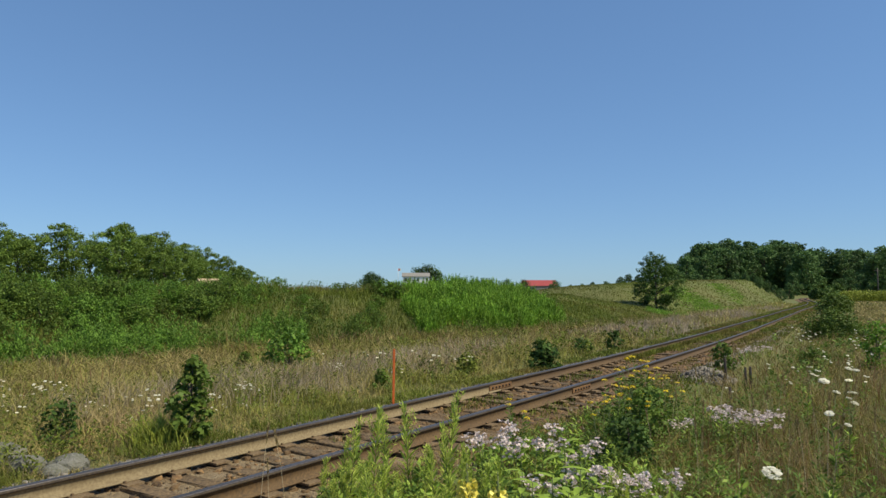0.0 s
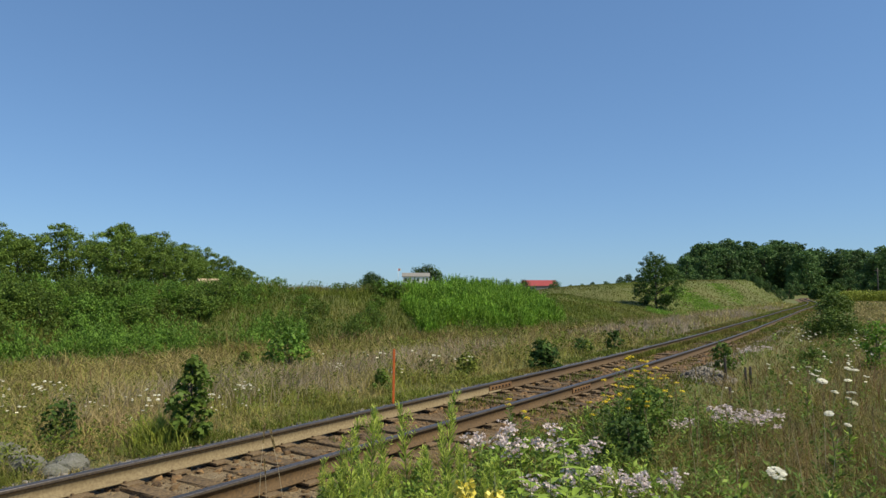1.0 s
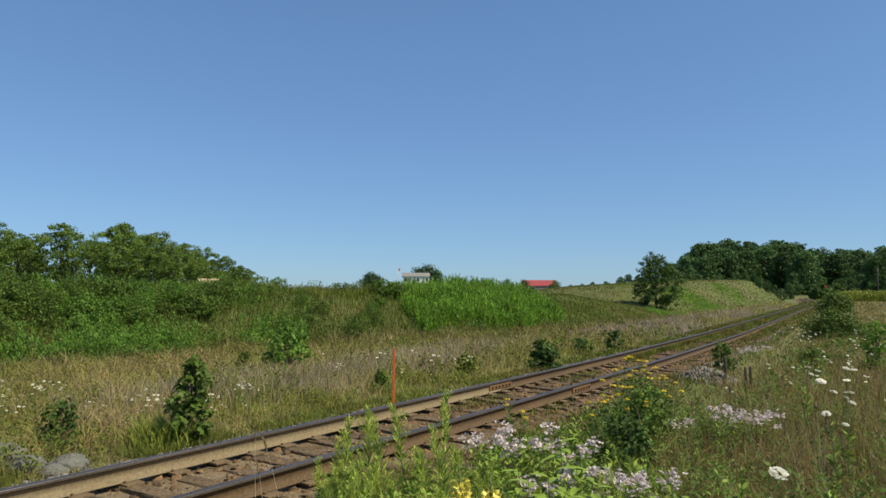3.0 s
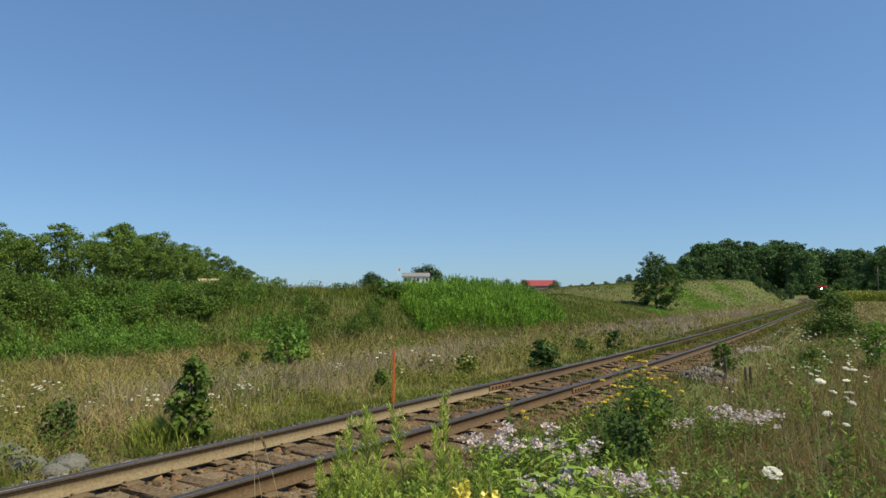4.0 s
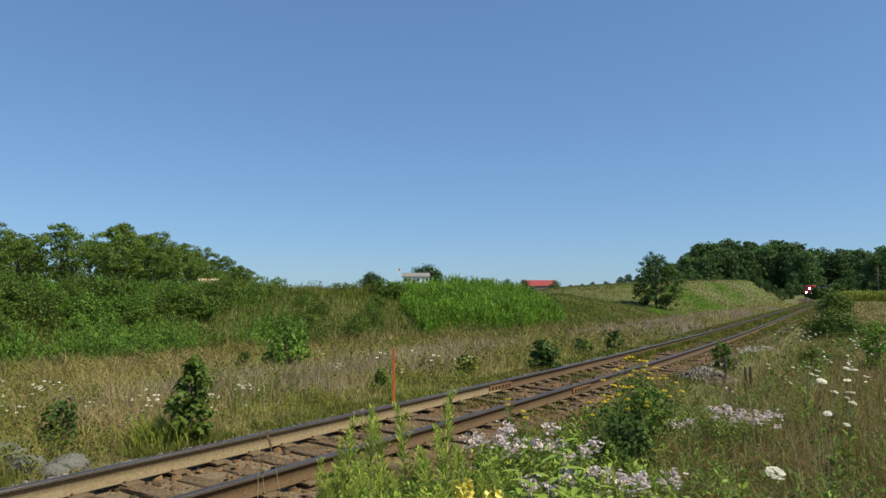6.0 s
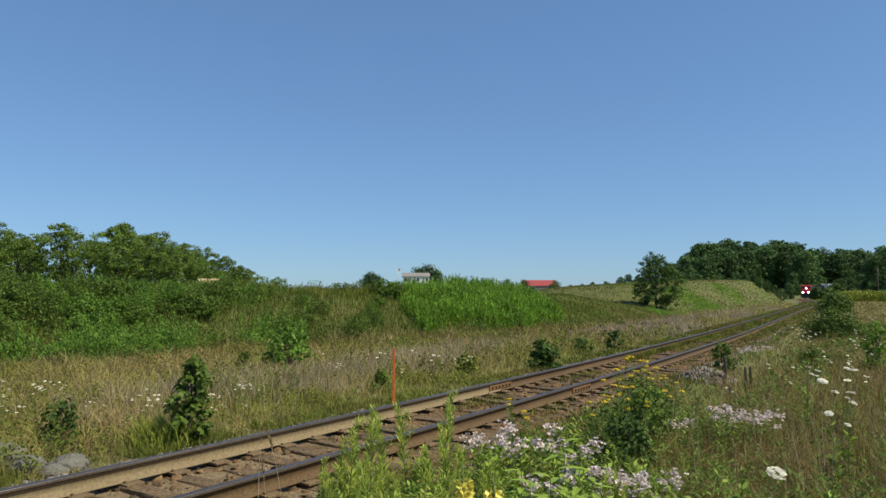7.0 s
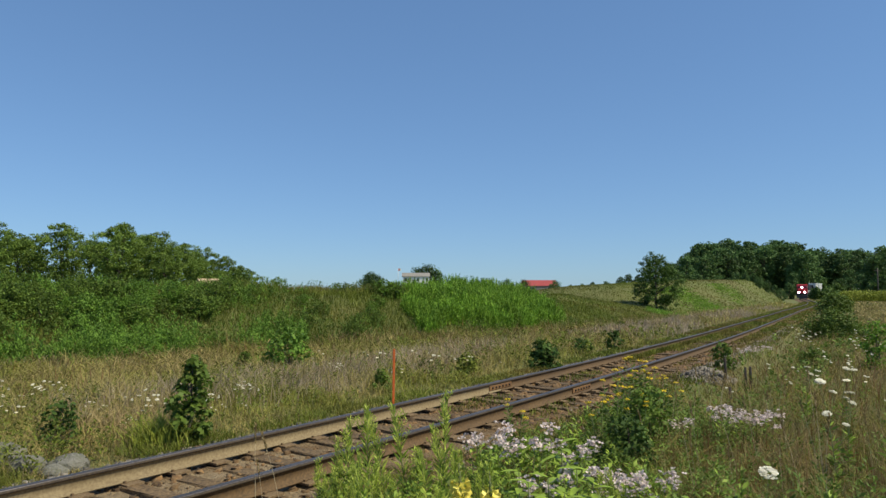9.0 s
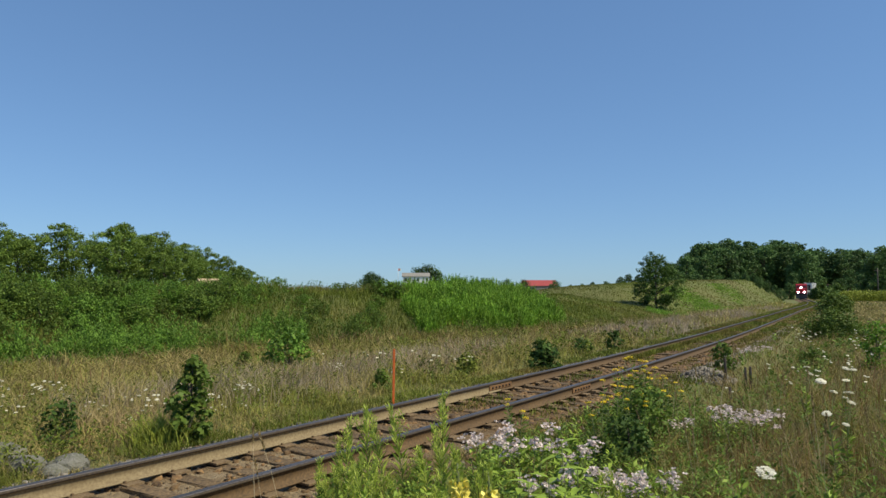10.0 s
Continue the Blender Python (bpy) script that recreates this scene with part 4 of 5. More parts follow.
def build_bank_weeds():
    g = np.random.default_rng(4)
    x, y = scatter(g, 17000, 24, 62, -0.12, 0.26)
    k = lush_patch(x, y)
    x, y = x[k], y[k]
    h = 0.30 + 0.25 * smooth((x / y + 0.015) / 0.03) + 0.60 * g.random(len(x)) ** 2.2 + 0.22 * np.exp(-((x / y - 0.02) / 0.05) ** 2) + 0.18 * np.sin(x * 1.1) * np.sin(y * 0.9) - 0.2 * smooth((-0.012 - x / y) / 0.02)
    tall_weeds("tall_weeds", "tall bright green weeds on the bank", M_LUSH, x, y, h, 30, 0.20, g, 0.12, 5.5, 0.2)
    # mixed weeds over the rest of the bank
    x, y = scatter(g, 9000, 18, 60)
    s, w, base, dc = off_track(x, y)
    k = (w > base + 1.0) & (w < base + dc + 3) & ~lush_patch(x, y) & (np.sin(x * 0.55 + 1) * np.sin(y * 0.6) + g.normal(0, 0.3, len(x)) > 0.05) & (x / y < 0.22)
    x, y = x[k], y[k]
    tall_weeds("bank_weeds", "mixed green weeds on the bank", M_SHRUB, x, y, g.uniform(0.3, 0.75, len(x)), 26, 0.12, g, 0.2, 2.5, 0.3)
    # green swathe on the far mound
    x, y = scatter(g, 9000, 60, 130, 0.30, 0.44)
    s, w, base, dc = off_track(x, y)
    f = (w - base) / dc
    k = (f > 0.1) & (f < 0.75) & (np.sin(x * 0.25 + 0.16 * y) + g.normal(0, 0.6, len(x)) > 0.5)
    x, y = x[k], y[k]
    tall_weeds("mound_weeds", "green weeds on the far mound", M_LUSH, x, y, g.uniform(0.08, 0.2, len(x)), 12, 0.18, g, 0.7, 1.5, 0.3)
    # yellowish tall weeds along the far field's edge
    x, y = g.uniform(0.585, 0.74, 900), g.uniform(150, 160, 900)
    x = x * y
    tall_weeds("field_edge_weeds", "yellowish green tall weeds along the field edge", M_BANKBLADE, x, y, g.uniform(1.5, 2.6, 900), 26, 0.45, g, 0.9, 2.5, 0.4)
    # leafy weeds over the lower left bank
    x, y = scatter(g, 12000, 18, 40, -0.72, -0.20)
    s, w, base, dc = off_track(x, y)
    f = (w - base) / dc
    k = (f > -0.02 + 0.16 * np.sin(x * 0.9 + 1.5) + 0.05 * np.sin(x * 3.1)) & (f < 0.95) & (np.sin(x * 0.8) * np.sin(y * 0.7 + 2) + g.normal(0, 0.3, len(x)) > np.where(x / y < -0.36, -0.1, 0.3))
    x, y, f = x[k], y[k], f[k]
    tall_weeds("nettle_bed", "lush green leafy weeds on the lower bank", M_TALLWEED, x, y, g.uniform(0.25, 0.8, len(x)) * (1.15 - 0.6 * f) * (1 + 0.55 * np.sin(x * 1.7) * np.sin(y * 1.9) + 0.5 * np.sin(x * 4.1 + y) * np.sin(y * 3.3)), 30, 0.11, g, 0.17, 2.4, 0.3)
    # lilac haze of seed heads in the meadow
    x, y = scatter(g, 130000, 9, 110, -0.72, 0.5)
    s, w, base, dc = off_track(x, y)
    k = (w > np.where(s > 30, 2.1, 3.0)) & (w < base - 0.3) & (np.sin(x * 0.45 + 2) + np.sin(w * 0.9 - 3.6) + g.normal(0, 0.4, len(x)) > np.where(s > 30, -0.2, np.where((s < 11) & (w < 7), 0.55, 1.3))) & ((s < 30) | (w < 7))
    grass_object("seed_head_haze", "pale lilac seed heads over the meadow grass", M_HAZE, x[k], y[k], g.uniform(0.35, 0.58, k.sum()), np.maximum(0.004, y[k] * 0.0006), g, 0.3, 1.0)
    # reddish dead stalks
    x, y = scatter(g, 7000, 6, 45)
    s, w, base, dc = off_track(x, y)
    k = ((w < -3.0) | (w > 3.0)) & (w < base + 4) & (np.sin(x * 0.8 + 1) * np.sin(y * 0.6) + g.normal(0, 0.25, len(x)) > np.where(w < 0, 0.3, 0.5))
    grass_object("dead_stalks", "reddish brown dead weed stalks", M_DOCK, x[k], y[k], g.uniform(0.3, 0.62, k.sum()), np.maximum(0.005, y[k] * 0.0011), g, 0.2, 0.2)
    # rusty dry grass along the foot of the bank
    x, y = scatter(g, 60000, 14, 44)
    s, w, base, dc = off_track(x, y)
    k = (np.abs(w - base - 0.3) < 1.5 + 0.5 * np.sin(x * 0.7)) & (np.sin(x * 0.5 + 1) * np.sin(y * 0.8) + g.normal(0, 0.4, len(x)) > -0.25)
    grass_object("bank_foot_grass", "rust brown dry grass along the foot of the bank", M_RUSTGRASS, x[k], y[k], g.uniform(0.22, 0.5, k.sum()), y[k] * 0.0006, g, 0.6, 0.8)
    # low herbs in the near verge and the meadow
    x, y = scatter(g, 7000, 4.6, 30)
    s, w, base, dc = off_track(x, y)
    k = (w < -2.4) & (x / y > 0.0) & (np.sin(x * 1.9) * np.sin(y * 1.3 + 1) + g.normal(0, 0.3, len(x)) > np.where(x / y > 0.38, 0.34, 0.15))
    x, y = x[k], y[k]
    tall_weeds("verge_herbs", "low leafy herbs among the verge grass", M_SHRUB, x, y, g.uniform(0.25, 0.6, len(x)), 20, np.maximum(0.05, y * 0.006), g, 0.10)
    x, y = scatter(g, 9500, 7.5, 40)
    s, w, base, dc = off_track(x, y)
    k = (w > 2.2) & (w < base) & (np.sin(x * 1.1) * np.sin(y * 0.9 + 1) + g.normal(0, 0.35, len(x)) > 0.1)
    x, y = x[k], y[k]
    tall_weeds("meadow_herbs", "leafy herbs among the meadow grass", M_BANK, x, y, g.uniform(0.25, 0.55, len(x)), 18, np.maximum(0.06, y * 0.005), g, 0.12)


build_bank_weeds()


def build_near_herbs():
    g = np.random.default_rng(6)
    x, y = scatter(g, 1900, 4.7, 13.0, -0.19, 0.68)
    s, w, base, dc = off_track(x, y)
    k = (w < -1.15 - 0.2 * np.sin(s * 3)) & (x / y > -0.19 + 0.05 * np.sin(y * 5)) & ((y < 7) | (x / y > 0.02)) & ((x / y > 0.05) | (y < 5.8) | (g.random(len(x)) < 0.5)) & ((x / y < 0.30) | (g.random(len(x)) < 0.55 - 1.0 * (x / y - 0.30)))
    x, y = x[k], y[k]
    h = np.clip(EYE + 0.1 - (0.25 + 0.03 * np.sin(x * 9)) * y, 0.10 + 0.3 * smooth((-w[k] - 1.3) / 1.2), 0.62) * g.uniform(0.6, 1.05, len(x))
    half = g.random(len(x)) < 0.55 - 0.4 * smooth((y - 7) / 3) - 0.5 * smooth((x / y - 0.3) / 0.06)
    tall_weeds("near_herbs", "bright green leafy herbs beside the track", M_HERB, x[half], y[half], h[half], 26, 0.085, g, 0.11)
    tall_weeds("near_dark_herbs", "deep green leafy herbs beside the track", M_SHRUB, x[~half], y[~half], h[~half], 26, 0.07, g, 0.11)
    # bright herbs round the mulleins
    x, y = scatter(g, 120, 4.85, 5.9, -0.10, 0.13)
    tall_weeds("spire_herbs", "light green narrow-leaved herbs round the mulleins", M_GOLDEN, x, y, np.clip(EYE + 0.12 - 0.292 * y, 0.2, 0.8) * g.uniform(0.75, 1.1, 120), 40, 0.10, g, 0.08, 2.2, 0.2)


build_near_herbs()


# ---- shrubs ----
def build_shrubs():
    r = random.Random(8)
    bushes = [tree_variant("bush", 1.3, 0.95, 22, 130, 0.085, M_SHRUB if k != 2 else M_TALLWEED, 120 + k, 0.02, "shrubs on the bank", "rounded leafy green shrub on the bank", "shrub", 7) for k in range(4)]
    first = [True] * 4
    # bank shrubs: bearing, share of the way up the bank, size
    for k in range(60):
        b = r.uniform(-0.68, -0.30) if k < 44 else r.uniform(-0.30, -0.06)
        f = r.uniform(0.1, 0.92)
        if k < 44 and f < 0.3 + 0.3 * (b + 0.68) / 0.4:
            f += 0.25
        d = 18.0
        for _ in range(200):                      # walk out along the bearing to that height of the bank
            _, w, base, dc = off_track(b * d, d)
            if (w - base) / dc >= f:
                break
            d += 0.15
        j = k % 4
        put(bushes[j], b * d, d, (1.12 - 0.66 * f) * r.uniform(0.7, 1.15) * (1.0 if k < 44 else 0.6), r.uniform(0, 360), first=first[j], sink=0.05)
        first[j] = False
    # crest shrubs
    for b, d, sc in ((-0.297, 36, 0.95), (-0.285, 36, 0.6), (-0.31, 38, 0.75), (-0.245, 36, 0.5), (-0.155, 37, 0.5), (-0.142, 37, 0.45), (-0.085, 37, 0.7), (-0.10, 37, 0.55), (-0.07, 37, 0.6)):
        put(bushes[r.randrange(4)], b * d, d, sc, r.uniform(0, 360))
    # single plants in the meadow and on the verge
    def single(label, mat, b, d, h, spread, clumps, per, leaf, seed, low=0.05, sink=0.02):
        ob = tree_variant("bush", h, spread, clumps, per, leaf, mat, seed, low, "", label, "shrub")
        put(ob, b * d, d, 1.0, seed * 37 % 360, first=True, sink=sink)

    single("slender green sapling beside the ballast", M_SHRUB, -0.366, 9.5, 1.26, 0.30, 26, 46, 0.085, 201, 0.02)
    single("small leafy shrub among grey rocks", M_DARKLEAF, -0.555, 9.2, 0.72, 0.26, 16, 38, 0.06, 202)
    single("light green leafy bush in the meadow", M_TALLWEED, -0.226, 18.0, 1.2, 0.62, 26, 44, 0.10, 203, 0.1)
    single("small leafy weed in the meadow", M_SHRUB, -0.29, 18.0, 0.62, 0.2, 10, 30, 0.09, 204)
    single("small leafy weed in the meadow", M_SHRUB, -0.088, 14.7, 0.5, 0.2, 10, 36, 0.08, 205)
    single("yellowish green weed clump in the meadow", M_BANK, 0.035, 17.5, 0.55, 0.36, 14, 36, 0.1, 206, 0.0)
    single("dark broad-leaved bush beside the track", M_DARKLEAF, 0.147, 18.6, 0.8, 0.42, 20, 40, 0.12, 207, 0.0)
    single("small dark weed beside the track", M_DARKLEAF, 0.205, 24.0, 0.5, 0.3, 9, 30, 0.11, 208, 0.0)
    single("small dark weed beside the track", M_DARKLEAF, 0.251, 25.0, 0.75, 0.28, 10, 30, 0.11, 209, 0.0)
    single("leafy weed on the ballast shoulder", M_SHRUB, 0.41, 18.6, 0.8, 0.3, 14, 36, 0.09, 210, 0.0)
    single("spreading leafy bush beside the line", M_SHRUB, 0.572, 32, 1.30, 1.35, 40, 150, 0.10, 211, 0.0)
    single("spreading leafy bush beside the line", M_SHRUB, 0.603, 34, 0.7, 0.6, 22, 80, 0.10, 215, 0.0)
    single("tall rounded bush beside the line", M_SHRUB, 0.577, 66, 2.0, 1.6, 40, 120, 0.18, 212, 0.0)
    single("tall rounded bush beside the line", M_DARKLEAF, 0.5665, 205, 3.1, 2.9, 40, 60, 0.6, 216, 0.0)
    single("tall rounded bush beside the far curve", M_DARKLEAF, 0.5775, 212, 4.7, 2.6, 34, 60, 0.6, 220, 0.0)
    single("low dark bush beside the far curve", M_DARKLEAF, 0.5495, 204, 3.7, 2.0, 26, 60, 0.5, 219, 0.0)
    single("low dark bush in the verge grass", M_SHRUB, 0.545, 20.0, 0.6, 0.5, 20, 50, 0.08, 213, 0.0)
    single("bright green sapling in the verge", M_LUSH, 0.636, 18.5, 1.45, 0.42, 18, 70, 0.075, 214, 0.1)
    single("low green bush on the near verge", M_SHRUB, 0.30, 9.6, 0.95, 0.42, 22, 60, 0.06, 217, 0.0)
    single("low dark green bush on the near verge", M_DARKLEAF, 0.27, 8.2, 0.8, 0.34, 20, 60, 0.06, 218, 0.0)


build_shrubs()


# ---- flowers and tall herbs ----
SWAY = []                        # (thing, standing pose, reach of the sway in degrees, phase)


def stand(ob, b, d, turn, first, scale=1.0, sway=0.0, phase=0.0):
    x, y = at_bearing(b, d)
    c = put(ob, x, y, scale, turn, first=first, sink=0.02)
    if sway:
        SWAY.append((c, pose(x, y, float(ground_z(x, y)) - 0.02, 0, 0, turn), sway, phase))
    return c


def curved_stem(g, h, lean, r):
    a = g.uniform(0, 6.28)
    pts = [(math.cos(a) * lean * f * f, math.sin(a) * lean * f * f, h * f) for f in (0, 0.35, 0.7, 1.0)]
    return pts, [r, r * 0.85, r * 0.65, r * 0.35]


def along(pts, f):
    p = np.array(pts)
    return np.stack([np.interp(f, (0, 0.35, 0.7, 1.0), p[:, k]) for k in range(3)], -1)


def goldenrod(seed):
    g = np.random.default_rng(seed)
    ob = thing("goldenrod", "light green leafy goldenrod stalk not yet in flower", "wild plant", "goldenrod by the track")
    pts, rad = curved_stem(g, 1.0, 0.10, 0.006)
    bm = tube(fresh(), pts, rad, 6)
    bases, ways, lens = [], [], []
    n = 95
    f = np.linspace(0.08, 1.0, n)
    a = np.arange(n) * 2.4 + g.normal(0, 0.2, n)
    bases.append(along(pts, f))
    ways.append(np.stack([np.cos(a), np.sin(a), 0.7 + 1.6 * f ** 2 + g.normal(0, 0.25, n)], -1))
    lens.append(0.17 * (1.05 - 0.62 * f ** 2))
    for k in range(6):
        f0 = g.uniform(0.5, 0.95)
        p0 = along(pts, np.array([f0]))[0]
        aa = g.uniform(0, 6.28)
        ln = 0.20 * (1.25 - f0) * 1.6
        p1 = p0 + np.array([math.cos(aa) * ln * 0.6, math.sin(aa) * ln * 0.6, ln * 0.9])
        tube(bm, [tuple(p0), tuple((p0 + p1) / 2 + [0, 0, -0.01]), tuple(p1)], [0.003, 0.002, 0.001], 4)
        m = 16
        ff = np.linspace(0.15, 1, m)
        a = np.arange(m) * 2.4
        bases.append(p0 + (p1 - p0) * ff[:, None])
        ways.append(np.stack([np.cos(a), np.sin(a), 0.7 + g.normal(0, 0.2, m)], -1))
        lens.append(np.full(m, 0.05))
    part("stem", bm, M_STEM, ob)
    ln = np.concatenate(lens)
    part("foliage", leaves("foliage", np.concatenate(bases), unit(np.concatenate(ways)), ln, ln * 0.10 + 0.007, g, 0.2, unit(np.array([0.1, -0.4, 0.9]) + g.normal(0, 0.35, (len(ln), 3)))), M_GOLDEN, ob)
    return ob


def lace(seed, radius):
    """Wild carrot: thin forked stem, flat white umbels."""
    g = np.random.default_rng(seed)
    ob = thing("wild_carrot", "wild carrot with flat white flower heads on thin stems", "wild flower", "white wild flowers")
    bm = fresh()
    pts, rad = curved_stem(g, 0.85, 0.08, 0.004)
    tube(bm, pts, rad, 5)
    heads = [(pts[-1], radius)]
    for k in range(g.integers(1, 3)):
        f0 = g.uniform(0.45, 0.7)
        p0 = along(pts, np.array([f0]))[0]
        a = g.uniform(0, 6.28)
        p1 = p0 + np.array([math.cos(a) * 0.16, math.sin(a) * 0.16, g.uniform(0.14, 0.32)])
        tube(bm, [tuple(p0), tuple(p0 * 0.4 + p1 * 0.6 + [0, 0, -0.03]), tuple(p1)], [0.003, 0.0025, 0.002], 4)
        heads.append((tuple(p1), g.uniform(0.012, 0.036)))
    part("stem", bm, M_STEM, ob)
    for p, r in heads:
        n = 110
        rr, a = r * np.sqrt(g.random(n)), g.uniform(0, 6.28, n)
        tip = pose(0, 0, 0, 21, 0, 0) if r > 0.04 else pose(0, 0, 0, g.uniform(0, 24), g.uniform(-14, 14), 0)
        turn = np.array(tip.to_3x3())
        base = np.array(p) + np.stack([rr * np.cos(a), rr * np.sin(a), 0.020 - 6.0 * rr ** 2 + g.normal(0, 0.003, n)], -1) @ turn.T
        way = unit(np.stack([np.cos(a + 1), np.sin(a + 1), g.uniform(-0.1, 0.3, n)], -1)) @ turn.T
        head = part("umbel", leaves("umbel", base, way, 0.019, 0.018, g, 0.05, unit(turn @ np.array([0, 0, 1.0]) + g.normal(0, 0.2, (n, 3)))), M_WHITE, ob, "flat white umbel")
        bm = fresh()
        for k in range(9):
            q = np.array(p) + np.array([math.cos(k * 0.7) * r * 0.7, math.sin(k * 0.7) * r * 0.7, 0.012])
            tube(bm, [(p[0], p[1], p[2] - 0.012), tuple(q)], [0.0012, 0.0008], 3)
        part("ray_whorl", bm, M_STEM, head)["kind"] = "stuff"
    n = 26
    f = g.uniform(0.05, 0.6, n)
    a = g.uniform(0, 6.28, n)
    part("foliage", leaves("foliage", along(pts, f), unit(np.stack([np.cos(a), np.sin(a), g.uniform(0.2, 0.9, n)], -1)), 0.09, 0.02, g), M_HERB, ob)
    return ob


def soapwort(seed):
    g = np.random.default_rng(seed)
    ob = thing("soapwort", "soapwort with clustered pale pink flowers", "wild flower", "pink wild flowers")
    bases, ways, lens, heads = [], [], [], []
    for k in range(6):
        a = k * 1.05 + g.uniform(-0.3, 0.3)
        h = g.uniform(0.5, 0.72)
        foot = np.array([math.cos(a) * 0.05, math.sin(a) * 0.05, 0])
        top = foot + np.array([math.cos(a) * 0.14, math.sin(a) * 0.14, h])
        part("stem", tube(fresh(), [tuple(foot), tuple((foot + top) / 2 + [0, 0, 0.03]), tuple(top)], [0.004, 0.0035, 0.0025], 5), M_STEM, ob)
        n = 18
        f = np.linspace(0.1, 0.92, n)
        aa = np.arange(n) * 1.57
        bases.append(foot + (top - foot) * f[:, None])
        ways.append(np.stack([np.cos(aa), np.sin(aa), np.full(n, 0.5)], -1))
        lens.append(np.full(n, 0.075))
        heads.append(top)
    ln = np.concatenate(lens)
    part("foliage", leaves("foliage", np.concatenate(bases), unit(np.concatenate(ways)), ln, ln * 0.36, g), M_HERB, ob)
    for top in heads:
        n = 60
        c = top + g.normal(0, 1, (12, 3)) * [0.036, 0.036, 0.030]
        base = np.repeat(c, 5, 0)
        a = np.tile(np.arange(5) * 1.2566, 12)
        way = unit(np.stack([np.cos(a), np.sin(a), g.normal(0.1, 0.4, n)], -1))
        part("flower_head", leaves("flower_head", base, way, 0.030, 0.024, g, 0.1), M_PINK, ob, "pale pink flower cluster")["kind"] = "stuff"
    return ob


def ragwort(seed):
    """Yellow flat-topped flowers over dark cut leaves."""
    g = np.random.default_rng(seed)
    ob = thing("tansy", "yellow flowering tansy with dark green leaves", "wild flower", "yellow wild flowers")
    bm, heads = fresh(), []
    bases, ways = [], []
    for k in range(4):
        a = k * 1.6 + g.uniform(-0.4, 0.4)
        h = g.uniform(0.72, 0.98)
        top = np.array([math.cos(a) * 0.16, math.sin(a) * 0.16, h])
        tube(bm, [(0, 0, 0), tuple(top * 0.5 + [0, 0, 0.06]), tuple(top)], [0.006, 0.005, 0.003], 5)
        n = 40
        f = g.uniform(0.1, 0.93, n)
        aa = g.uniform(0, 6.28, n)
        bases.append(top * f[:, None])
        ways.append(np.stack([np.cos(aa), np.sin(aa), g.uniform(0.1, 0.8, n)], -1))
        heads.append(top)
    part("stem", bm, M_STEM, ob)
    part("foliage", leaves("foliage", np.concatenate(bases), unit(np.concatenate(ways)), 0.085, 0.024, g), M_SHRUB, ob)
    for top in heads:
        n = 44
        r, a = 0.034 * np.sqrt(g.random(n)), g.uniform(0, 6.28, n)
        base = top + np.stack([r * np.cos(a), r * np.sin(a), 0.012 - 5 * r * r + g.normal(0, 0.006, n)], -1)
        way = unit(np.stack([np.cos(a + 1), np.sin(a + 1), g.uniform(0, 0.5, n)], -1))
        part("flower_head", leaves("flower_head", base, way, 0.02, 0.016, g, 0.1, unit(np.array([0, -0.3, 1.0]) + g.normal(0, 0.2, (n, 3)))), M_YELLOW, ob, "flat yellow flower head")
    return ob


def mullein(seed):
    g = np.random.default_rng(seed)
    ob = thing("mullein", "mullein spike with pale yellow flowers and woolly buds", "wild flower", "yellow mullein spikes")
    part("stem", tube(fresh(), [(0, 0, 0), (0.01, 0, 0.4), (0, 0, 0.75), (0, 0, 0.86)], [0.014, 0.012, 0.011, 0.004], 7), M_STEM, ob)
    n = 150
    f = g.random(n)
    a = g.uniform(0, 6.28, n)
    r = 0.024 * (1.05 - 0.75 * f)
    base = np.stack([r * np.cos(a), r * np.sin(a), 0.72 + 0.19 * f], -1)
    part("bud_spike", leaves("bud_spike", base, unit(np.stack([np.cos(a), np.sin(a), np.full(n, 1.4)], -1)), 0.022, 0.012, g), M_GOLDEN, ob, "woolly pale green buds")
    for k in range(18):
        aa = k * 2.4
        c = np.array([math.cos(aa) * 0.036, math.sin(aa) * 0.036, 0.65 + 0.006 * k])
        nrm = np.array([math.cos(aa), math.sin(aa), 0.3])
        p = g.normal(size=(5, 3))
        p = np.array([np.cross(nrm, [math.sin(q), math.cos(q) * 0.3, math.cos(q)]) for q in np.arange(5) * 1.2566])
        part("flower", leaves("flower", np.repeat(c[None], 5, 0), unit(p + nrm * 0.35), 0.036, 0.036, g, 0.1), M_MULLEIN, ob)
    n = 18
    f = g.uniform(0.0, 0.7, n)
    a = g.uniform(0, 6.28, n)
    part("foliage", leaves("foliage", np.stack([0 * f, 0 * f, f * 0.8], -1), unit(np.stack([np.cos(a), np.sin(a), np.full(n, 0.7)], -1)), 0.17, 0.05, g), M_GOLDEN, ob)
    return ob


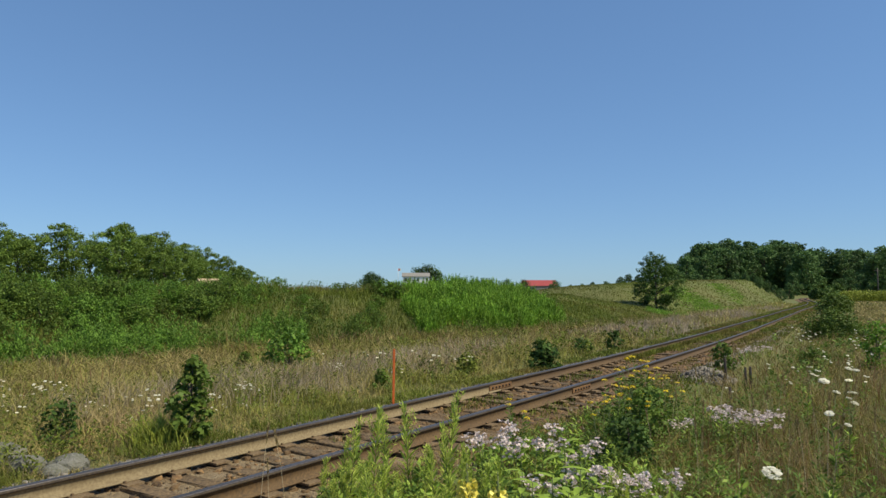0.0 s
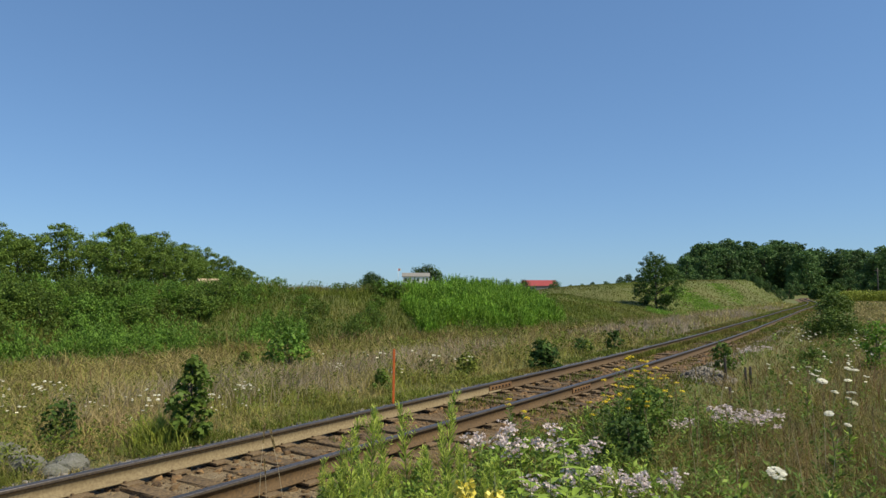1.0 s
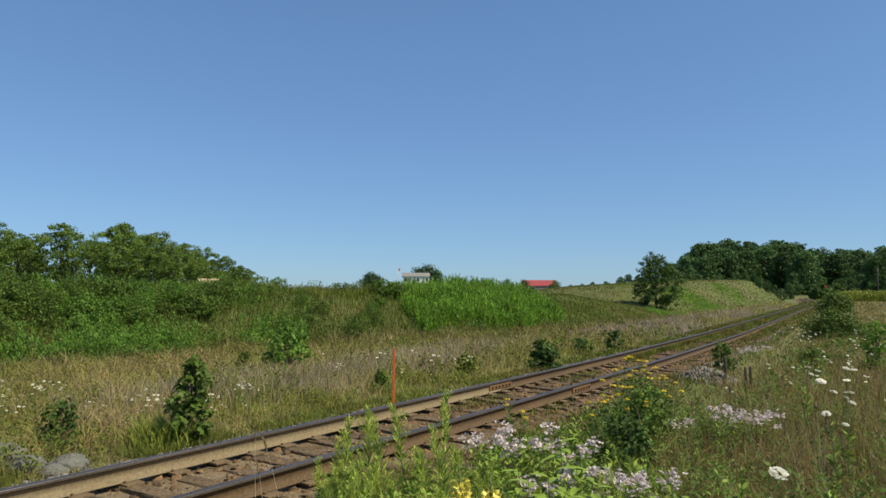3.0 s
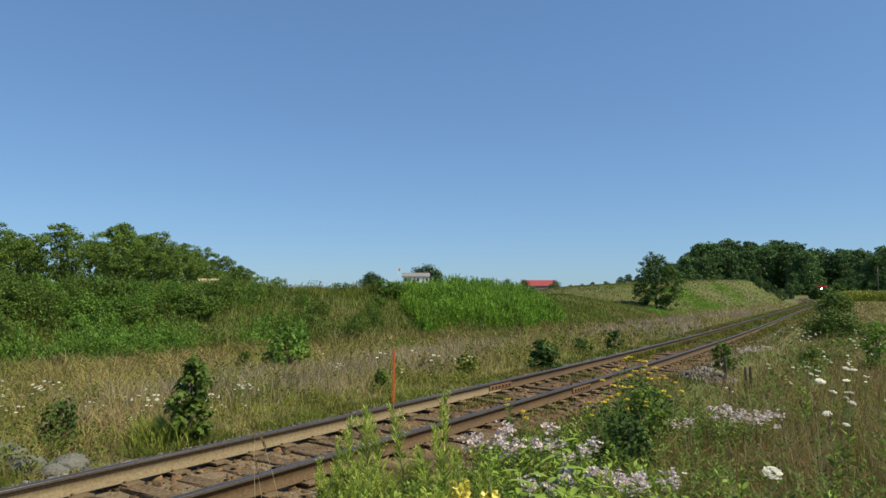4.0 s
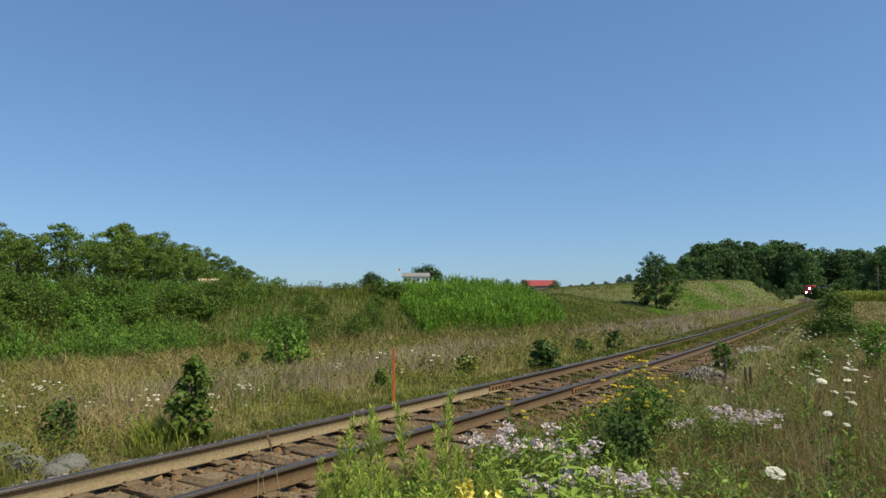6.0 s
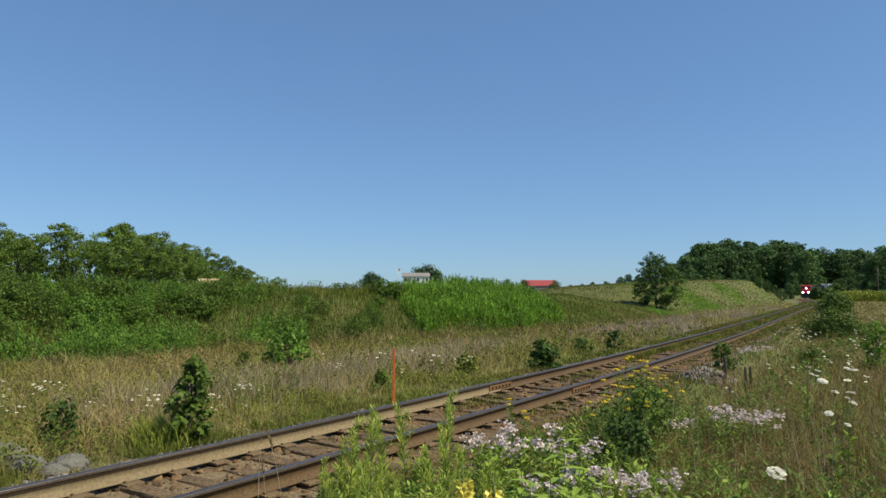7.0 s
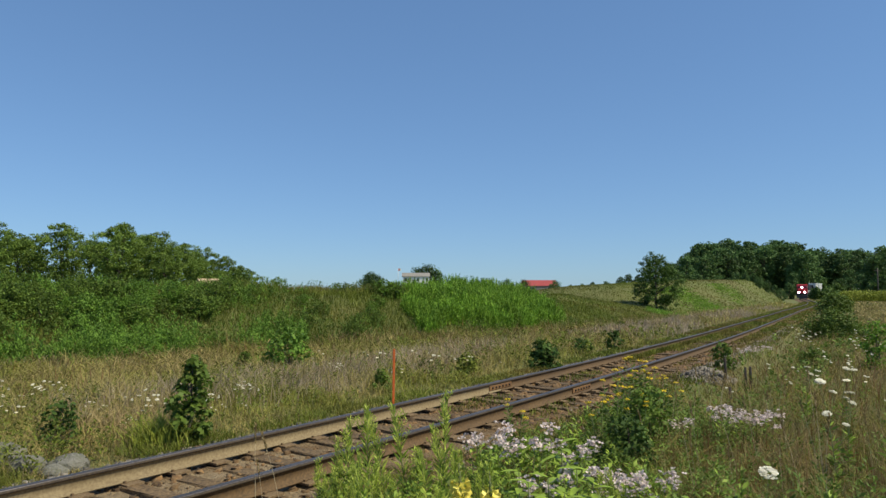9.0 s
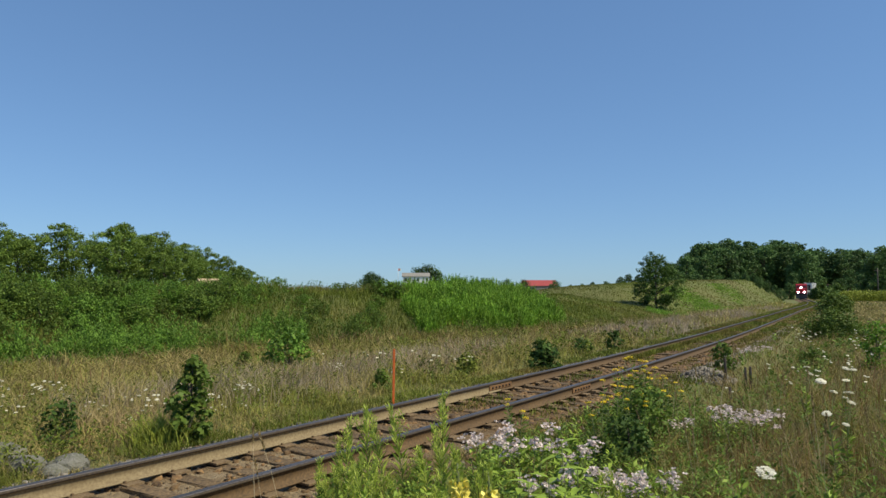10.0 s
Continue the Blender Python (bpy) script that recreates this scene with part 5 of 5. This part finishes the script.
def broadleaf(seed):
    """A milkweed-like stalk; its big leaves are parts."""
    g = np.random.default_rng(seed)
    ob = thing("milkweed", "broad-leaved bright green milkweed stalk", "wild plant", "broad-leaved plants")
    part("stem", tube(fresh(), [(0, 0, 0), (0.01, 0.01, 0.35), (0, 0.02, 0.72)], [0.008, 0.007, 0.004], 6), M_STEM, ob)
    me = None
    for k in range(16):
        if me is None:
            u = np.linspace(0, 1, 7)
            half = 0.040 * np.sin(np.pi * u ** 0.85) ** 0.8
            z = -0.10 * u ** 2
            v, q = [], []
            for i in range(7):
                v += [(0.22 * u[i], -half[i], z[i] + 0.008), (0.22 * u[i], 0, z[i]), (0.22 * u[i], half[i], z[i] + 0.008)]
            for i in range(6):
                q += [(3 * i, 3 * i + 3, 3 * i + 4, 3 * i + 1), (3 * i + 1, 3 * i + 4, 3 * i + 5, 3 * i + 2)]
            me = quad_mesh("leaf", v, q, True)
            me.materials.append(M_HERB)
        lf = new("leaf", me)
        lf.parent = ob
        f = 0.12 + 0.88 * k / 15
        lf.matrix_basis = pose(0, 0.02 * f, 0.72 * f, 0, -2 - 16 * f + g.uniform(-12, 12), k * 97)
        lf.scale = (1.15 - 0.5 * f,) * 3
    return ob


def dry_stalk(seed):
    g = np.random.default_rng(seed)
    ob = thing("grass_stalk", "single dry straw-coloured grass stalk with a seed head", "grass", "dry grass stalks")
    pts, rad = curved_stem(g, 1.0, 0.12, 0.003)
    part("stalk", tube(fresh(), pts, rad, 4), M_DRYSTEM, ob)
    n = 60
    f = g.uniform(0.84, 1.0, n)
    a = g.uniform(0, 6.28, n)
    part("seed_head", leaves("seed_head", along(pts, f), unit(np.stack([np.cos(a) * 0.4, np.sin(a) * 0.4, np.ones(n)], -1)), 0.036, 0.009, g), M_DRYGRASS, ob)
    return ob


def top_at(y_tan, d):
    """Height of a plant whose top lies on a sight line falling by y_tan, d metres ahead."""
    drop = math.tan(math.atan(y_tan + 0.065) - radians(3.72))
    return EYE + 0.09 - drop * d


def build_flowers():
    r = random.Random(21)
    gold = [goldenrod(300 + k) for k in range(4)]
    spots = [(-0.174, 0.243, 6.1), (-0.150, 0.215, 6.4), (-0.135, 0.188, 6.2), (-0.118, 0.240, 5.8), (-0.102, 0.174, 6.4), (-0.080, 0.178, 6.7), (-0.049, 0.168, 6.5), (-0.030, 0.230, 6.0),
             (0.006, 0.148, 6.8), (0.012, 0.190, 6.3), (-0.010, 0.215, 5.9), (-0.160, 0.268, 5.7), (-0.090, 0.245, 5.7), (0.035, 0.215, 6.2), (0.055, 0.235, 6.0), (-0.060, 0.262, 5.6), (-0.125, 0.275, 5.5),
             (0.075, 0.25, 5.9), (-0.005, 0.255, 5.5), (-0.145, 0.25, 6.0)]
    for k, (b, t, d) in enumerate(spots):
        stand(gold[k % 4], b, d, r.uniform(0, 360), k < 4, top_at(t, d) + 0.06, 1.0, r.uniform(0, 6))
    for k in range(18):
        d = r.uniform(5.3, 6.6)
        stand(gold[r.randrange(4)], r.uniform(-0.18, 0.30), d, r.uniform(0, 360), False, top_at(r.uniform(0.24, 0.31), d) + 0.14, 1.0, r.uniform(0, 6))
    m = [mullein(330), mullein(331)]
    stand(m[0], 0.034, 4.7, 0, True, (top_at(0.246, 4.7) + 0.14) / 0.85, 0.5, 0.3)
    stand(m[1], 0.078, 4.7, 50, True, (top_at(0.260, 4.7) + 0.14) / 0.85, 0.5, 0.9)
    soap = [soapwort(340 + k) for k in range(3)]
    spots = [(0.070, 0.205, 6.9, 1), (0.124, 0.197, 7.0, 1), (0.197, 0.213, 6.9, 1), (0.247, 0.249, 6.2, 1), (0.262, 0.258, 6.0, 1), (0.316, 0.260, 6.1, 0.8), (0.157, 0.252, 6.0, 0.8), (0.415, 0.163, 9.6, 1.1), (0.435, 0.165, 9.8, 1), (0.455, 0.163, 9.8, 1),
             (0.475, 0.170, 9.6, 0.9), (0.405, 0.16, 10.2, 1), (0.345, 0.178, 9.6, 0.8),
             (0.45, 0.083, 21, 1), (0.462, 0.08, 22, 1), (0.475, 0.078, 23, 1), (0.44, 0.085, 20.5, 1)]
    for k, (b, t, d, sc) in enumerate(spots):
        stand(soap[k % 3], b, d, r.uniform(0, 360), k < 3, max(0.5, (top_at(t, d) + 0.14) / 0.72), 0.4 if d < 8 else 0, r.uniform(0, 6))
    tan = [ragwort(350 + k) for k in range(3)]
    spots = [(0.252, 0.142, 9.2), (0.265, 0.115, 10.0), (0.28, 0.104, 10.6), (0.295, 0.10, 10.8), (0.275, 0.125, 9.8), (0.285, 0.155, 8.8), (0.245, 0.135, 9.4), (0.23, 0.15, 8.6), (0.315, 0.14, 9.6), (0.335, 0.12, 11.0),
             (0.107, 0.170, 8.0), (0.3, 0.118, 10.4)]
    for k, (b, t, d) in enumerate(spots):
        stand(tan[k % 3], b, d, r.uniform(0, 360), k < 3, max(0.45, (top_at(t, d) + 0.14) / 0.95), 0.25, r.uniform(0, 6))
    bl = [broadleaf(360 + k) for k in range(2)]
    for k, (b, t, d) in enumerate(((0.178, 0.215, 6.1), (0.20, 0.25, 5.7), (0.16, 0.262, 5.5), (0.225, 0.27, 5.6), (0.13, 0.27, 5.4), (0.30, 0.29, 5.4), (0.345, 0.292, 5.4), (0.185, 0.285, 5.3), (0.115, 0.255, 5.8))):
        stand(bl[k % 2], b, d, r.uniform(0, 360), k < 2, (top_at(t, d) + 0.14) / 0.72, 0.35, r.uniform(0, 6))
    # wild carrot
    lc = [lace(370 + k, 0.033 if k else 0.047) for k in range(4)]
    big = stand(lc[0], 0.457, 4.7, 0, True, 1.225, 0.0)
    SWAY.append((big, big.matrix_basis.normalized(), -1.0, 0.0))
    first = [False, True, True, True]
    spots = [(0.570, 0.127, 8.0), (0.587, 0.142, 7.8), (0.58, 0.105, 10.4), (0.572, 0.173, 7.2), (0.53, 0.102, 11.5), (0.643, 0.142, 7.6), (0.597, 0.10, 15.0),
             (0.522, 0.057, 26), (0.536, 0.068, 23), (0.60, 0.065, 22), (0.635, 0.07, 21), (0.54, 0.11, 14), (0.515, 0.105, 15), (0.56, 0.095, 16.5), (0.648, 0.155, 9.8), (0.415, 0.135, 12.6), (0.62, 0.085, 18), (0.61, 0.12, 13),
             (0.645, 0.05, 28), (0.50, 0.12, 13.5), (0.47, 0.10, 16)]
    for k in range(20):
        d = r.uniform(14, 30)
        spots.append((r.uniform(0.50, 0.66), (EYE - r.uniform(0.35, 0.7)) / d, d))
    for k in range(74):
        d = r.uniform(9.8, 12.5)
        t = (EYE - r.uniform(0.05, 0.42)) / d
        b = r.uniform(-0.66, -0.25) if k < 46 else r.uniform(-0.22, 0.12)
        if k >= 46:
            d, t = r.uniform(15, 20), r.uniform(0.088, 0.122)
        _, w, base, dc = off_track(b * d, d)
        if 2.6 < w < base:
            spots.append((b, t, d))
    for k, (b, t, d) in enumerate(spots):
        j = 1 + k % 3
        stand(lc[j], b, d, r.uniform(-45, 45), first[j], max(0.34, (top_at(t, d) + 0.14) / 0.87), 0.3 if d < 12.5 else 0, r.uniform(0, 6))
        first[j] = False
    # dry stalks
    st = [dry_stalk(380 + k) for k in range(3)]
    spots = [(-0.265, 0.21, 5.9), (-0.250, 0.262, 5.7), (-0.225, 0.215, 5.9)]
    for k in range(34):
        d = r.uniform(5.6, 12)
        spots.append((r.uniform(0.30, 0.68), (EYE - r.uniform(0.5, 0.95)) / d, d))
    for k, (b, t, d) in enumerate(spots):
        stand(st[k % 3], b, d, r.uniform(0, 360), k < 3, top_at(t, d) + 0.14, 1.2 if d < 9 else 0, r.uniform(0, 6) if k > 2 else 0.0)


build_flowers()


# ---- small things by the line ----
def build_rocks():
    g = random.Random(31)
    for b, d, size, flat in ((-0.635, 8.5, 0.33, 0.75), (-0.602, 8.2, 0.2, 0.9), (-0.545, 8.35, 0.25, 0.7), (-0.562, 8.1, 0.16, 0.7)):
        bm = fresh()
        bmesh.ops.create_icosphere(bm, subdivisions=3, radius=size)
        for v in bm.verts:
            n = noise.noise(v.co * 3.1 + Vector((b * 90, d, 0))) * 0.35 + noise.noise(v.co * 9.0) * 0.10
            v.co *= 1 + n
            v.co.z *= flat
        x, y = at_bearing(b, d)
        ob = part("rock", bm, M_ROCK)
        ob.matrix_basis = pose(x, y, float(ground_z(x, y)) + size * 0.1, 0, 0, g.uniform(0, 360))
        tagged(ob, "weathered pale grey rock in the grass", "rock", "rocks by the track")


def build_gravel_heap():
    g = np.random.default_rng(33)
    x0, y0 = at_bearing(0.382, 16.6)
    z0 = float(ground_z(x0, y0))
    n = 1500
    a, rr = g.uniform(0, 6.28, n), np.sqrt(g.random(n))
    x, y = x0 + 0.72 * rr * np.cos(a), y0 + 0.6 * rr * np.sin(a)
    z = z0 + 0.30 * (1 - rr ** 1.5) + g.normal(0, 0.02, n)
    ico = np.array([(1, 0, 0), (0, 1, 0), (-1, 0, 0), (0, -1, 0), (.5, .5, .8), (-.5, .5, .8), (-.5, -.5, .8), (.5, -.5, .8)], float)
    v = ico[None] * (0.6 + 0.7 * g.random((n, 8, 1))) * g.uniform(0.02, 0.05, n)[:, None, None]
    v += np.stack([x, y, z], -1)[:, None]
    i = np.arange(n)[:, None] * 8
    q = np.concatenate([i + [[4, 5, 6, 7]], i + [[0, 1, 5, 4]], i + [[1, 2, 6, 5]], i + [[2, 3, 7, 6]], i + [[3, 0, 4, 7]]], 0)
    ob = part("gravel_heap", quad_mesh("gravel_heap", v.reshape(-1, 3), q), M_STONE)
    tagged(ob, "heap of loose grey crushed stone by the track", "gravel", kind="stuff")


def build_stakes():
    x, y = at_bearing(-0.0725, 12.6)
    st = thing("marker_stake", "thin upright orange marker stake beside the rail", "stake", "", pose(x, y, float(ground_z(x, y)), 0, 0.6, 10))
    part("post", box(fresh(), -0.021, 0.021, -0.008, 0.008, -0.1, 1.06, 0.004), M_ORANGE, st)
    part("tip", box(fresh(), -0.021, 0.021, -0.009, 0.009, 1.06, 1.10, 0.004), M_ORANGE, st)
    for b, d, top in ((0.412, 16.2, 0.54), (0.441, 15.6, 0.46), (0.4485, 15.6, 0.48), (0.418, 13.4, 0.34)):
        x, y = at_bearing(b, d)
        ob = thing("old_stake", "short dark weathered stake in the grass", "stake", "dark stakes in the verge", pose(x, y, float(ground_z(x, y)), 0, 1, 0))
        part("post", tube(fresh(), [(0, 0, -0.1), (0.004, 0, top * 0.5), (0, 0.003, top + 0.1)], [0.036, 0.034, 0.026], 7), M_DARKIRON, ob)


build_rocks()
build_gravel_heap()
build_stakes()


# ---- what moves ----
# how far the wind pushes the tall plants over, in degrees to the camera's left
GUST = ((0, 0), (0.5, 0.5), (1, 2.0), (1.5, 4.5), (2, 5.5), (2.5, 6), (3, 6), (3.5, 5.5), (4, 6), (4.5, 6), (5, 5.5), (5.5, 5), (6, 4), (6.5, 3), (7, 2.5), (7.5, 3), (8, 4.5), (8.5, 5.5), (9, 6), (9.5, 5.5), (10, 6))
NOD = ((0, 0), (0.5, 1.2), (1, 1.7), (1.5, 0.5), (2, 2.0), (2.5, 3.4), (3, 2.4), (3.5, 1.2), (4, 0.2), (4.5, 0.4), (5, -0.4), (5.5, 0), (6, 1.2), (6.5, -0.6), (7, 1.6), (7.5, 3.2), (8, 1.4), (8.5, 0.2), (9, -1.3), (9.5, -0.4), (10, -2.2))


def motions():
    for ob, behind, up, half in TRAIN:
        walk(ob, [(0.5 * k, car_pose(241.0 + 12.0 * (10.0 - 0.5 * k), behind, up, half)) for k in range(21)])
    for ob, m, reach, phase in SWAY:
        rows = []
        for (t, a), (_, c) in zip(GUST, NOD):
            if reach < 0:
                lean, nod = c, 0.0
            else:
                lean = -reach * a + 0.7 * reach * math.sin(2.3 * t + phase)
                nod = 0.6 * reach * math.sin(1.7 * t + phase * 1.3)
            place = Matrix.Translation(m.translation)
            rows.append((t, place @ pose(0, 0, 0, nod, lean, 0) @ place.inverted() @ m))
        walk(ob, rows)


motions()
